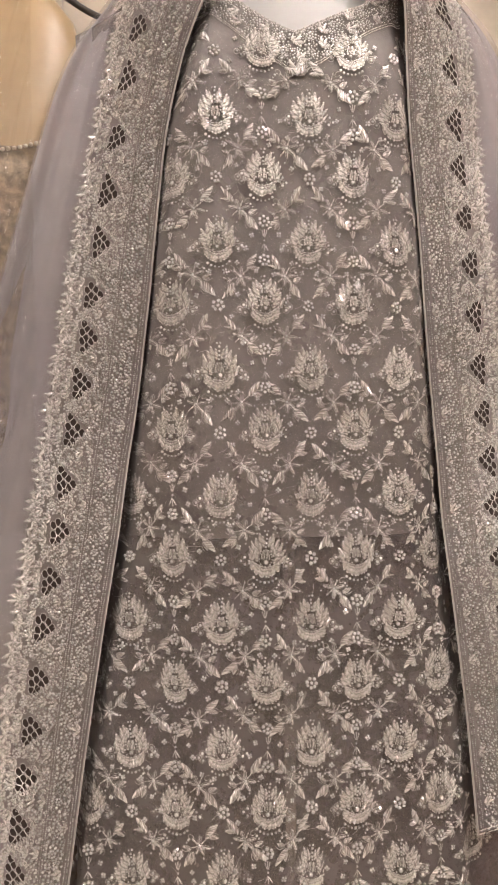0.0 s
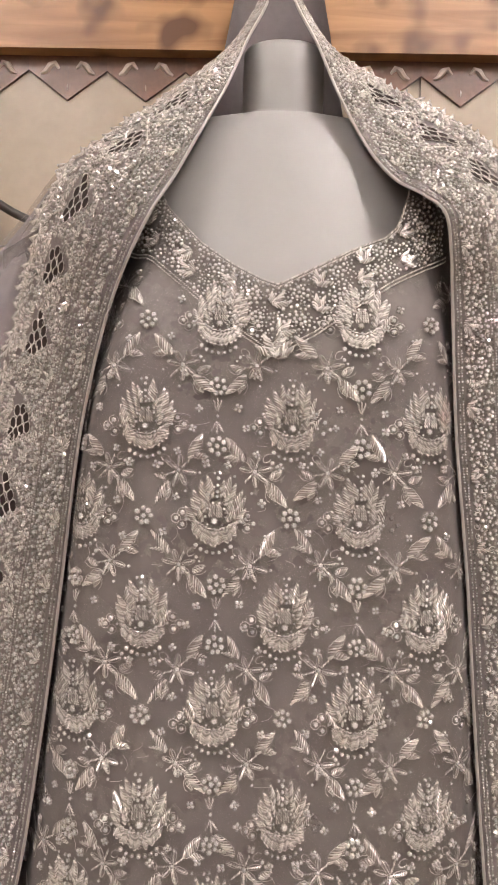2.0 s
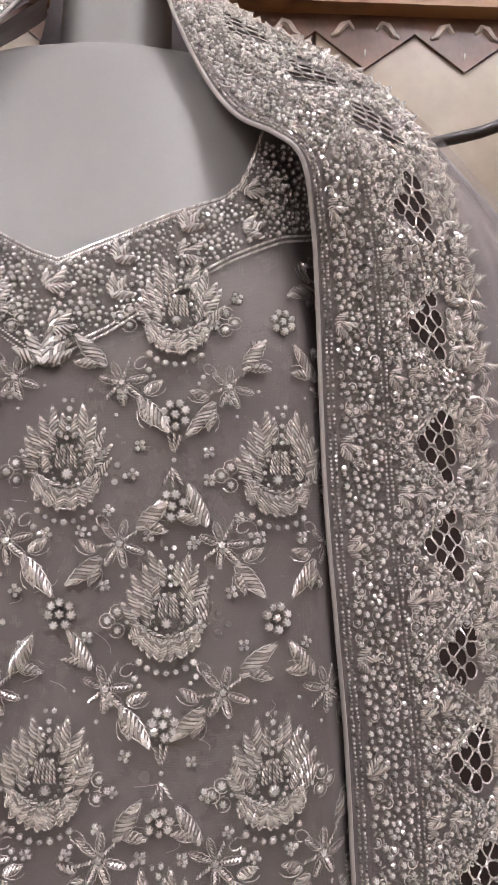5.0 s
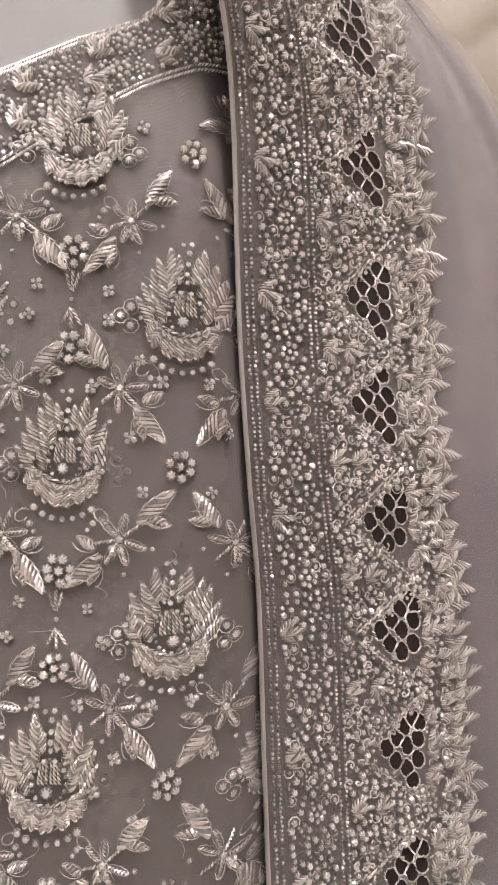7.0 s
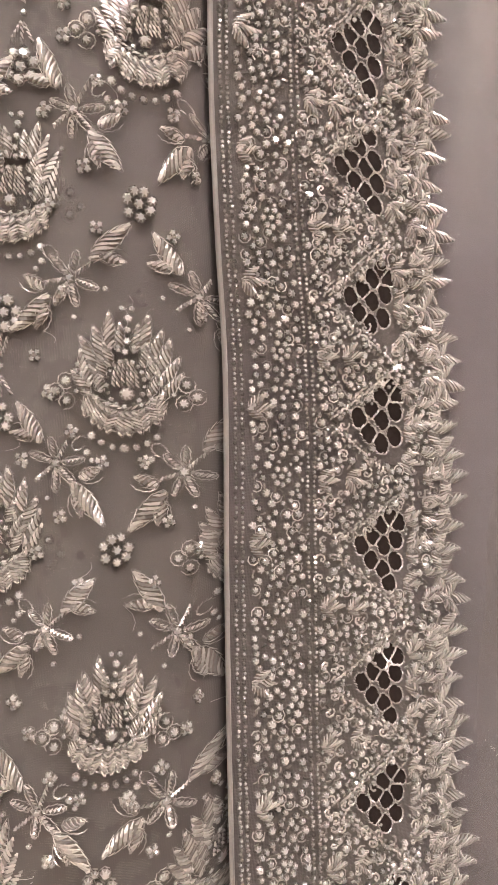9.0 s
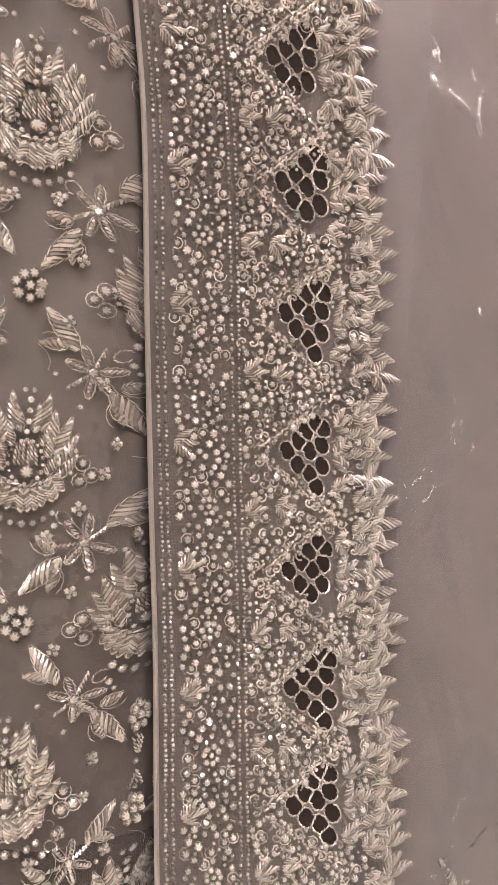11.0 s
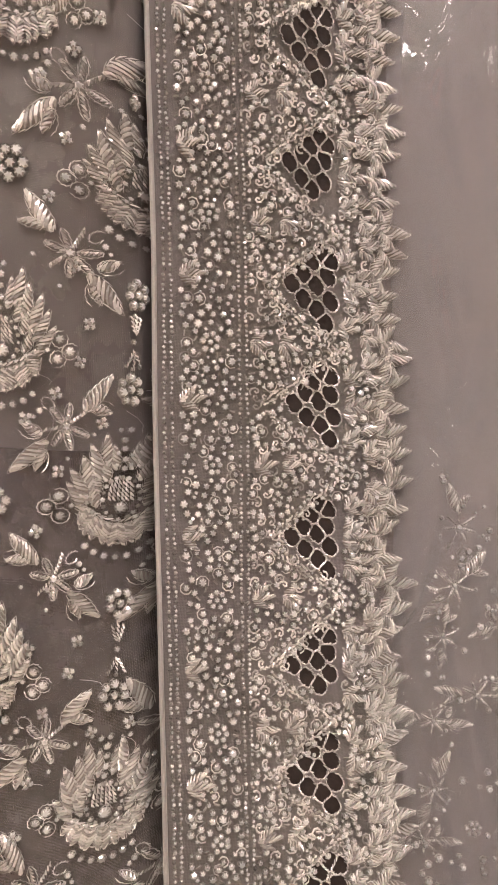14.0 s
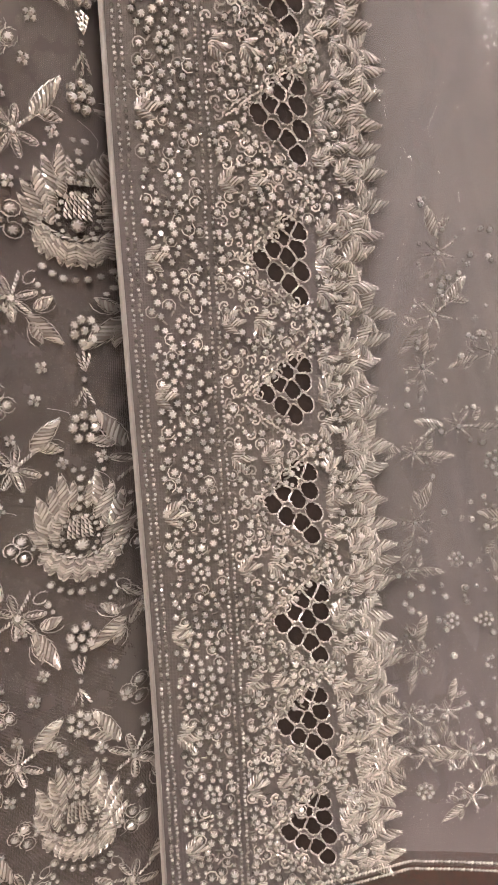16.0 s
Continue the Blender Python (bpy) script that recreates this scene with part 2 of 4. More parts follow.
        r = 0.50 * gap * width / math.hypot(width, run)
        side = rng.choice((-1, 1))
        for i in range(ribs):
            u0 = gap * (i + 1) - run
            pts = []
            for j in range(4):
                q = j / 3
                u = min(max(u0 + run * q, 0.03 * length), 0.985 * length)
                pts.append(put(u, half(u) * (2 * q - 1) * side, 0.0005 + lift * (0.15 + 0.85 * math.sin(math.pi * q))))
            if (pts[3] - pts[0]).length > r:
                self.tube(pts, r * rng.uniform(0.82, 1.12), 4, mat, capped=False)
        if edge:
            for sg in (-1, 1):
                rim = [put(length * q, sg * (half(length * q) + edge * 1.2) + rng.uniform(-1, 1) * edge * 0.5, 0.0008) for q in (0.02, .2, .4, .6, .8, 1.04)]
                rope(self, rim, edge, edge * 5.5)

    def data(self, name, mats, smooth=False):
        me = bpy.data.meshes.new(name)
        me.from_pydata(self.v, [], self.f)
        for m in mats:
            me.materials.append(m)
        me.polygons.foreach_set("material_index", np.array(self.m, dtype=np.int32))
        if smooth:
            me.polygons.foreach_set("use_smooth", np.ones(len(self.f), dtype=bool))
        me.update()
        return me


def part(name, data, parent=None, m=None, label=""):
    ob = new(name, data)
    if parent:
        ob.parent = parent
    if m is not None:
        ob.matrix_basis = m
    if label:
        tagged(ob, label)
    return ob


def thing(name, label, category, group="", kind=""):
    return tagged(new(name), label, category, group, kind)


def sheet(name, grid, mats, thick=0.0, smooth=True):
    """A sheet of cloth from rows of points; thick gives it a back."""
    b = Build()
    rows, cols = len(grid), len(grid[0])
    verts = [Vector(p) for row in grid for p in row]
    faces = [(i * cols + j, i * cols + j + 1, (i + 1) * cols + j + 1, (i + 1) * cols + j) for i in range(rows - 1) for j in range(cols - 1)]
    b.add(verts, faces)
    return b.data(name, mats, smooth)


def box(b, x0, y0, z0, x1, y1, z1, mat=0, bev=0.0):
    vs = [Vector((x, y, z)) for x in (x0, x1) for y in (y0, y1) for z in (z0, z1)]
    b.add(vs, [(0, 1, 3, 2), (4, 6, 7, 5), (0, 4, 5, 1), (2, 3, 7, 6), (0, 2, 6, 4), (1, 5, 7, 3)], mat)


def smooth_step(a, b, x):
    t = min(1.0, max(0.0, (x - a) / (b - a)))
    return t * t * (3 - 2 * t)


def along(keys, x):
    """Piecewise-linear value at x of (x, value) pairs."""
    if x <= keys[0][0]:
        return keys[0][1]
    for (a, va), (b, vb) in zip(keys, keys[1:]):
        if x <= b:
            return va + (vb - va) * (x - a) / (b - a)
    return keys[-1][1]


def resample(points, count):
    """A smooth curve through points, evenly stepped in its parameter."""
    pts = [Vector(p) for p in points]
    out = []
    k = len(pts) - 1
    for i in range(count):
        w = i / (count - 1) * k
        a = min(int(w), k - 1)
        t = w - a
        p0, p1, p2, p3 = pts[max(a - 1, 0)], pts[a], pts[a + 1], pts[min(a + 2, k)]
        out.append(0.5 * ((2 * p1) + (p2 - p0) * t + (2 * p0 - 5 * p1 + 4 * p2 - p3) * t * t + (3 * p1 - p0 - 3 * p2 + p3) * t ** 3))
    return out


def edge_right(z):
    return along([(0.07, 0.289), (0.24, 0.278), (0.41, 0.262), (0.56, 0.247), (0.67, 0.238), (0.79, 0.228), (0.92, 0.217), (1.035, 0.208), (1.115, 0.199), (1.2, 0.19), (1.31, 0.183), (1.375, 0.176), (1.42, 0.165)], z)


def edge_left(z):
    return -along([(-0.1, 0.382), (0.04, 0.363), (0.17, 0.346), (0.32, 0.324), (0.43, 0.307), (0.545, 0.288), (0.66, 0.272), (0.76, 0.256), (0.92, 0.236), (1.02, 0.225), (1.165, 0.208), (1.24, 0.194), (1.31, 0.175), (1.365, 0.155), (1.42, 0.13)], z)


def cloth_y(x, z):
    """Depth of the tunic's front over the body; it falls back under the jacket's fronts."""
    amp = 0.1 * (0.4 + 0.6 * smooth_step(0.1, 0.6, z))
    folds = 0.004 * math.sin(x * 55 + 1.0) * smooth_step(0.9, 0.3, z) + 0.0016 * math.sin(x * 96 + 2.2 * math.sin(z * 5)) * smooth_step(1.3, 1.15, z)
    e = edge_right(z) if x > 0 else -edge_left(z)
    tuck = (0.038 if x > 0 else 0.055) * smooth_step(e - 0.022, e + 0.015, abs(x)) * smooth_step(1.46, 1.34, z)
    return -0.035 + amp * smooth_step(0.12, 0.36, abs(x)) + 0.05 * smooth_step(1.25, 1.5, z) + folds + tuck


def cloth_frame(x, z, lift=0.0, turn=0.0, scale=1.0):
    e = 0.004
    tx = Vector((2 * e, cloth_y(x + e, z) - cloth_y(x - e, z), 0)).normalized()
    tz = Vector((0, cloth_y(x, z + e) - cloth_y(x, z - e), 2 * e)).normalized()
    n = tx.cross(tz).normalized()
    tz = n.cross(tx)
    m = Matrix((tx, tz, n)).transposed().to_4x4()
    m.translation = Vector((x, cloth_y(x, z), z)) + n * lift
    return m @ Matrix.Rotation(turn, 4, "Z") @ Matrix.Scale(scale, 4)


FLOOR_Z, CEIL_Z = -0.35, 2.6


# ---------------------------------------------------------------- the shop
def structure(name, data, label, category):
    return tagged(new(name, data), label, category, kind="structure")


b = Build()
box(b, -3, -4, FLOOR_Z - 0.1, 3, 1.2, FLOOR_Z)
structure("floor", b.data("floor", [FLOOR]), "beige stone shop floor", "floor")
b = Build()
box(b, -3, -4, CEIL_Z, 3, 1.2, CEIL_Z + 0.1)
structure("ceiling", b.data("ceiling", [PLASTER]), "cream painted shop ceiling", "ceiling")
for nm, args in (("wall_west", (-3.1, -4, FLOOR_Z, -3, 1.2, CEIL_Z)), ("wall_east", (3, -4, FLOOR_Z, 3.1, 1.2, CEIL_Z)), ("wall_south", (-3, -4.1, FLOOR_Z, 3, -4, CEIL_Z))):
    b = Build()
    box(b, *args)
    structure(nm, b.data(nm, [PLASTER]), "cream plastered shop wall", "wall")

# the tiled wall behind, turned a little from the front
WALL = Matrix.Translation((0, 0.27, 0))
b = Build()
box(b, -2.9, 0.0, FLOOR_Z, 3.0, 0.1, CEIL_Z)
wall = structure("wall_north", b.data("wall_north", [PLASTER]), "cream tiled wall with a brown zigzag frieze", "wall")
wall.matrix_basis = WALL
BAND_LO, BAND_HI, TOOTH = 1.662, 1.724, 0.110
b = Build()
box(b, -0.148, -0.010, -0.148, 0.148, -0.001, 0.148)
tile_data = b.data("tile", [WALL_TILE])
for i in range(-4, 5):
    for j in range(7):
        part("tile", tile_data, wall, Matrix.Translation((i * 0.3 + 0.05, 0, FLOOR_Z + 0.155 + j * 0.3)))
b = Build()
h = TOOTH / 2
b.add([Vector(p) for p in ((-h, -0.014, 0.062), (h, -0.014, 0.062), (h, -0.014, 0.042), (0, -0.014, 0.0), (-h, -0.014, 0.042),
                           (-h, -0.004, 0.062), (h, -0.004, 0.062), (h, -0.004, 0.042), (0, -0.004, 0.0), (-h, -0.004, 0.042))],
      [(4, 3, 2, 1, 0), (0, 1, 6, 5), (1, 2, 7, 6), (2, 3, 8, 7), (3, 4, 9, 8), (4, 0, 5, 9)])
for s in (-1, 1):
    pts = [Vector((s * (0.012 + 0.026 * q), -0.0142, 0.044 + 0.008 * math.sin(q * 5))) for q in (0, .25, .5, .75, 1)]
    b.tube(pts, 0.0048, 6, 1)
b.tube([Vector((0, -0.0142, 0.014)), Vector((0, -0.0142, 0.018)), Vector((0, -0.0142, 0.022))], 0.003, 4, 1, True, 0.4)
tooth_data = b.data("frieze_tile", [BROWN_TILE, SCROLL])
for i in range(-8, 9):
    part("frieze_tile", tooth_data, wall, Matrix.Translation((i * TOOTH + 0.036, 0, BAND_LO)), "brown pointed frieze tile with pale scrolls")
b = Build()
box(b, -1.6, -0.035, BAND_HI, 1.6, 0.0, 1.90)
box(b, -1.6, -0.042, 1.904, 1.6, 0.0, 2.05)
shelf = tagged(part("wood_board", b.data("wood_board", [PINE]), None, WALL), "knotty orange pine boards fixed along the wall", "board")

# ceiling lamps
b = Build()
box(b, -0.5, -0.5, 0.0, 0.5, 0.5, 0.012)
lamp_body = b.data("lamp_frame", [STEEL])
b = Build()
box(b, -0.48, -0.48, -0.006, 0.48, 0.48, -0.001)
lamp_face = b.data("diffuser", [LED])
for lx, ly, sx, sy, watts in LAMPS:
    lamp = thing("ceiling_lamp", "square white LED panel on the ceiling", "ceiling lamp", "ceiling lamps")
    lamp.location = (lx, ly, CEIL_Z - 0.013)
    part("lamp_frame", lamp_body, lamp, Matrix.Diagonal((sx * 1.06, sy * 1.06, 1, 1)))
    part("diffuser", lamp_face, lamp, Matrix.Diagonal((sx, sy, 1, 1)))


# ---------------------------------------------------------------- the dress form
def loft(rings, sides=48):
    """Ellipses (z, cx, cy, rx, ry) joined into a closed body."""
    b = Build()
    verts, faces = [], []
    for z, cx, cy, rx, ry in rings:
        for s in range(sides):
            w = 2 * math.pi * s / sides
            c, sn = math.cos(w), math.sin(w)
            e = 0.85
            verts.append(Vector((cx + rx * math.copysign(abs(c) ** e, c), cy + ry * math.copysign(abs(sn) ** e, sn), z)))
    for i in range(len(rings) - 1):
        for s in range(sides):
            s2 = (s + 1) % sides
            faces.append((i * sides + s, i * sides + s2, (i + 1) * sides + s2, (i + 1) * sides + s))
    faces.append(tuple(range(sides - 1, -1, -1)))
    faces.append(tuple(range((len(rings) - 1) * sides, len(rings) * sides)))
    b.add(verts, faces)
    return b


TORSO = [(0.72, 0, 0.10, 0.155, 0.100), (0.80, 0, 0.10, 0.165, 0.105), (0.95, 0, 0.10, 0.14, 0.095), (1.08, 0, 0.095, 0.145, 0.098), (1.18, 0, 0.09, 0.165, 0.106),
         (1.26, 0, 0.085, 0.175, 0.108), (1.32, 0, 0.085, 0.180, 0.098), (1.38, 0, 0.09, 0.185, 0.085), (1.44, 0, 0.10, 0.190, 0.078), (1.49, 0.002, 0.11, 0.185, 0.072),
         (1.525, 0.004, 0.12, 0.178, 0.066), (1.553, 0.005, 0.13, 0.155, 0.060), (1.570, 0.006, 0.137, 0.120, 0.052), (1.577, 0.006, 0.139, 0.075, 0.046), (1.580, 0.006, 0.139, 0.0520, 0.041),
         (1.584, 0.006, 0.139, 0.0500, 0.041), (1.63, 0.006, 0.139, 0.0500, 0.040), (1.662, 0.006, 0.139, 0.0495, 0.039), (1.668, 0.006, 0.139, 0.0450, 0.035), (1.669, 0.006, 0.139, 0.02, 0.02)]
form = tagged(new("mannequin", loft(TORSO).data("mannequin", [FORM], True)), "glossy white plastic torso form under the dress", "mannequin")
stand = thing("mannequin_stand", "chrome pole stand with a round base under the form", "stand")
b = Build()
b.tube([Vector((0, 0.1, FLOOR_Z + 0.01)), Vector((0, 0.1, 0.3)), Vector((0, 0.1, 0.72))], 0.015, 16, 0, False)
part("pole", b.data("pole", [STEEL], True), stand)
part("base_plate", loft([(FLOOR_Z, 0, 0.1, 0.17, 0.17), (FLOOR_Z + 0.012, 0, 0.1, 0.165, 0.165), (FLOOR_Z + 0.02, 0, 0.1, 0.04, 0.04)]).data("base_plate", [STEEL], True), stand)

# ---------------------------------------------------------------- embroidery pieces, in their own plane (z away from the cloth)
R = random.Random(7)


def rope(b, pts, r, twist=0.0022, mat=0):
    """A twisted cord along pts: short slanted strands."""
    pts = [Vector(p) for p in pts]
    for p, q in zip(pts, pts[1:]):
        n = max(1, int((q - p).length / twist))
        side = Vector((-(q - p).y, (q - p).x, 0)).normalized() * r * 0.75
        for i in range(n):
            a, c = p.lerp(q, i / n), p.lerp(q, (i + 1.25) / n)
            lift_ = Vector((0, 0, r))
            b.tube([a - side, a.lerp(c, .5) + lift_, c + side], r * 0.72, 3, mat, capped=False)


def loop(b, cx, cy, rx, ry, turn, r, start=0.0, sweep=6.283, mat=0):
    c, sn = math.cos(turn), math.sin(turn)
    pts = []
    for i in range(11):
        w = start + sweep * i / 10
        px, py = rx * math.cos(w), ry * math.sin(w)
        pts.append(Vector((cx + px * c - py * sn, cy + px * sn + py * c, 0.0010)))
    rope(b, pts, r, 0.0025, mat)


def single_leaf(seed, length, width, ribs):
    g = random.Random(seed)
    b = Build()
    b.leaf(0, 0, 0, length, width, g, 0, ribs, bend=g.uniform(-.10, .10), slant=g.uniform(.26, .36), edge=0.00055)
    return b.data("petal", [THREAD, STONE, CUT, DARK, RIB_SHADE])


PETALS = [single_leaf(s, 0.0200, 0.0062, 8) for s in range(400, 408)]
LEAVES = [single_leaf(s, 0.0260, 0.0085, 10) for s in range(410, 416)]


def near_edge(x, z, slack):
    return x > edge_right(z) - slack or x < edge_left(z) + slack


def draped(data, m):
    """A copy of a flat motif, laid by m over the tunic so that it follows the cloth."""
    me = data.copy()
    co = np.empty(len(me.vertices) * 3)
    me.vertices.foreach_get("co", co)
    co = np.c_[co.reshape(-1, 3), np.ones(len(me.vertices))] @ np.array(m).T
    for p in co:
        p[1], p[2] = cloth_y(p[0], p[1]) - 0.0008 - p[2], p[1]
    me.vertices.foreach_set("co", co[:, :3].ravel())
    me.update()
    return me


def drape_motif(name, pool, parent, x, z, turn, scale, g, piece, stock):
    """A motif beside the jacket's opening, bent with the cloth."""
    data, feet = g.choice(pool)
    flat = Matrix.Translation((x, z, 0)) @ Matrix.Rotation(turn, 4, "Z") @ Matrix.Scale(scale, 4)
    ob = part(name, draped(data, flat), parent)
    full = 0.0200 if stock is PETALS else 0.0260
    for px, py, a, ln, wd in feet:
        part(piece, draped(g.choice(stock), flat @ Matrix.Translation((px, py, 0)) @ Matrix.Rotation(a, 4, "Z") @ Matrix.Diagonal((ln / full, wd, 1, 1))), ob)


def place_motif(name, pool, parent, m, g, piece, stock):
    """A motif's heart with its separate petals or leaves."""
    data, feet = g.choice(pool)
    ob = part(name, data, parent, m)
    for x, y, turn, ln, wd in feet:
        full = 0.0200 if stock is PETALS else 0.0260
        sc = ln / full * g.uniform(.93, 1.06)
        part(piece, g.choice(stock), ob, Matrix.Translation((x, y, g.uniform(0, .0006))) @ Matrix.Rotation(turn + g.uniform(-.08, .08), 4, "Z") @ Matrix.Diagonal((sc, wd, g.uniform(.85, 1.1), 1)))


def lotus(seed):
    """A lotus: upright petals over a coiled bowl, a stone in its heart, a small stone flower on each side."""
    g = random.Random(seed)
    b = Build()
    feet = []
    for s in (-1, 1):
        for x0, y0, x1, y1, wide in ((.0190, -.0080, .0285, .0085, .95), (.0185, -.001, .0265, .0175, 1.0), (.0165, .0055, .0232, .0255, 1.05), (.0125, .0120, .0175, .0325, 1.05), (.0085, .0190, .0110, .0390, 1.0),
                                     (.0125, -.006, .0175, .0075, .85), (.0118, .003, .0158, .0165, .85), (.0088, .0105, .0110, .0240, .85), (.0040, .0185, .0058, .0345, .85)):
            x0, y0, x1, y1 = s * x0, y0 + g.uniform(-.001, .001), s * x1 + g.uniform(-.001, .001), y1 + g.uniform(-.0015, .0015)
            feet.append((x0, y0, math.atan2(y1 - y0, x1 - x0), math.hypot(x1 - x0, y1 - y0), wide))
        # the bowl's coils, slanting down to its foot
        for n in range(6):
            w = math.radians(198 + n * 13.5)
            x, y = 0.0215 * math.cos(w), -0.0065 + 0.0205 * math.sin(w)
            feet.append((-s * x * 0.78, -0.0005 + (y + 0.004) * 0.62, math.atan2(-1.0, s * (0.62 - 0.10 * n)), 0.0112 + 0.0006 * n, 1.05))
        rope(b, [(s * (0.0225 - 0.0037 * k), -0.0030 - 0.0065 * math.sin(math.pi * k / 12) - .0007 * k, 0.0022) for k in range(7)], 0.0011)
        rope(b, [(s * (0.0235 - 0.0039 * k), -0.0090 - 0.0190 * math.sin(math.pi * k / 12), 0.0012) for k in range(7)], 0.0008)
        # three stones in a looped cord at each side
        for x, y in ((.0325, .0015), (.0385, -.0045), (.0320, -.0100)):
            x, y = s * x + g.uniform(-.0008, .0008), y + g.uniform(-.0008, .0008)
            b.stone(x, y, 0.0031, g, 1, 0.0006, sides=7)
            loop(b, x, y, .0049, .0047, g.uniform(0, 6), 0.0006, 0, 5.6)
        b.stone(s * .0262, -.0045, 0.0018, g, 1, 0.001)
    # heart of upright coils over a large stone, ringed by beads
    for i in range(6):
        x = -0.0062 + 0.0025 * i + g.uniform(-.0003, .0003)
        top = 0.0135 * math.sqrt(max(0.1, 1 - (x / 0.0085) ** 2)) * g.uniform(.92, 1.05)
        rope(b, [(x, -0.0012, 0.0014), (x * .95, 0.004, 0.0024), (x * .8, 0.001 + top, 0.0014)], 0.0012, 0.0024)
    b.stone(g.uniform(-.001, .001), -0.0050, 0.0040, g, 1, 0.0012, sides=8)
    for i in range(17):
        w = math.radians(-62 + 304 * i / 16)
        b.stone(0.0100 * math.cos(w), 0.0005 + 0.0132 * math.sin(w), g.uniform(.0014, .0020), g, 1 if i % 2 else 2, 0.0010, sides=5)
    for x, y, r in ((0, .0190, .0022), (-.0042, .0215, .0019), (.0042, .0212, .0019), (.0004, .0248, .0024), (-.0040, .0285, .0018), (.0044, .0280, .0018), (0, .0315, .0022), (0, .0372, .0025), (.0022, .0430, .0022), (-.0028, .0425, .0020)):
        b.stone(x + g.uniform(-.0007, .0007), y + g.uniform(-.0007, .0007), r, g, 1, 0.0018, sides=6)
    for i in range(5):
        w = math.radians(200 + i * 35)
        b.stone(0.0155 * math.cos(w), -0.0055 + 0.0070 * math.sin(w), .0019, g, 1, 0.0024, sides=5)
    for i in range(7):
        w = math.radians(228 + i * 14)
        b.stone(0.0260 * math.cos(w), -0.0090 + 0.0275 * math.sin(w), 0.0025 + g.uniform(-.0003, .0003), g, sides=7)
    return b.data("lotus_motif", [THREAD, STONE, CUT, DARK, RIB_SHADE]), feet


def sprig(seed, mirror):
    """A star of corded arms with two large leaves, each with a curled leaf beside it."""
    g = random.Random(seed)
    b = Build()
    feet = []
    s = mirror
    for i in range(7):
        w = math.radians(i * 51.4 + 14 * s + g.uniform(-7, 7))
        r = 0.0150 + g.uniform(-.0025, .002)
        c, sn = math.cos(w), math.sin(w)
        if i % 3 != 1:
            loop(b, 0.62 * r * c, 0.62 * r * sn, 0.44 * r, 0.0026, w, 0.0006)
        rope(b, [(0.0022 * c, 0.0022 * sn, 0.0012), (0.55 * r * c, 0.55 * r * sn, 0.0020), (r * c, r * sn, 0.0012)], 0.0014, 0.0019)
    b.stone(0, 0, 0.0029, g, 1, 0.0012)
    for ang, sx, sy, ln in ((128, -.0095, .0100, .0265), (-46, .0095, -.0095, .0275)):
        a = math.radians(ang if s > 0 else 180 - ang)
        feet.append((s * sx, sy, a, ln, 1.0))
    for ang, sx, sy, ln in ((168, -.0150, .0125, .0125), (-84, .0120, -.0150, .0120), (14, .0140, -.0060, .0115)):
        a = math.radians((ang if s > 0 else 180 - ang) + g.uniform(-10, 10))
        b.leaf(s * sx, sy, a, ln, 0.0050, g, 0, 5, bend=0.22 * s, edge=0.0005)
        n = Vector((math.cos(a), math.sin(a)))
        loop(b, s * sx + n.x * ln * .55, sy + n.y * ln * .55, ln * .62, 0.0046, a, 0.0005, 0.3, 5.4)
    loop(b, s * .0120, .0120, .0048, .0032, 0.7 * s, 0.0007, 0.0, 5.0)
    b.stone(s * .0165, .0075, .0022, g, 1, sides=7)
    for x, y in ((-.0190, -.0035), (.0195, .0035), (-.004, -.0195)):
        b.stone(s * x, y, 0.0017, g)
    return b.data("leaf_sprig", [THREAD, STONE, CUT, DARK, RIB_SHADE]), feet


def cluster(seed, count=7, r=0.0030, spread=0.0063):
    g = random.Random(seed)
    b = Build()
    b.stone(0, 0, r, g)
    ring = []
    for i in range(count):
        w = 2 * math.pi * i / count + g.uniform(-.15, .15)
        q = spread * g.uniform(0.92, 1.1)
        ring.append((q * math.cos(w), q * math.sin(w), r / 0.0028 * g.uniform(0.88, 1.08), g.uniform(0, 6)))
    return b.data("stone_rosette", [THREAD, STONE, CUT, DARK, RIB_SHADE]), ring


def single_stone(seed):
    g = random.Random(seed)
    b = Build()
    b.stone(0, 0, 0.0028, g, sides=7)
    return b.data("stone", [THREAD, STONE, CUT, DARK, RIB_SHADE])


STONES = [single_stone(s) for s in range(300, 316)]


def place_cluster(pool, parent, m, g):
    """A middle stone with its ring of separate stones."""
    data, ring = g.choice(pool)
    ob = part("stone_rosette", data, parent, m)
    for x, y, sc, turn in ring:
        part("stone", g.choice(STONES), ob, Matrix.Translation((x, y, 0)) @ Matrix.Rotation(turn, 4, "Z") @ Matrix.Scale(sc, 4))


def dot(seed):
    g = random.Random(seed)
    b = Build()
    for i in range(4):
        w = math.pi / 2 * i + 0.78
        b.stone(0.0018 * math.cos(w), 0.0018 * math.sin(w), 0.0016, g, 1, sides=5)
    b.stone(0, 0, 0.0010, g, 2, 0.0006, sides=5)
    return b.data("bead_dot", [THREAD, STONE, CUT, DARK, RIB_SHADE])


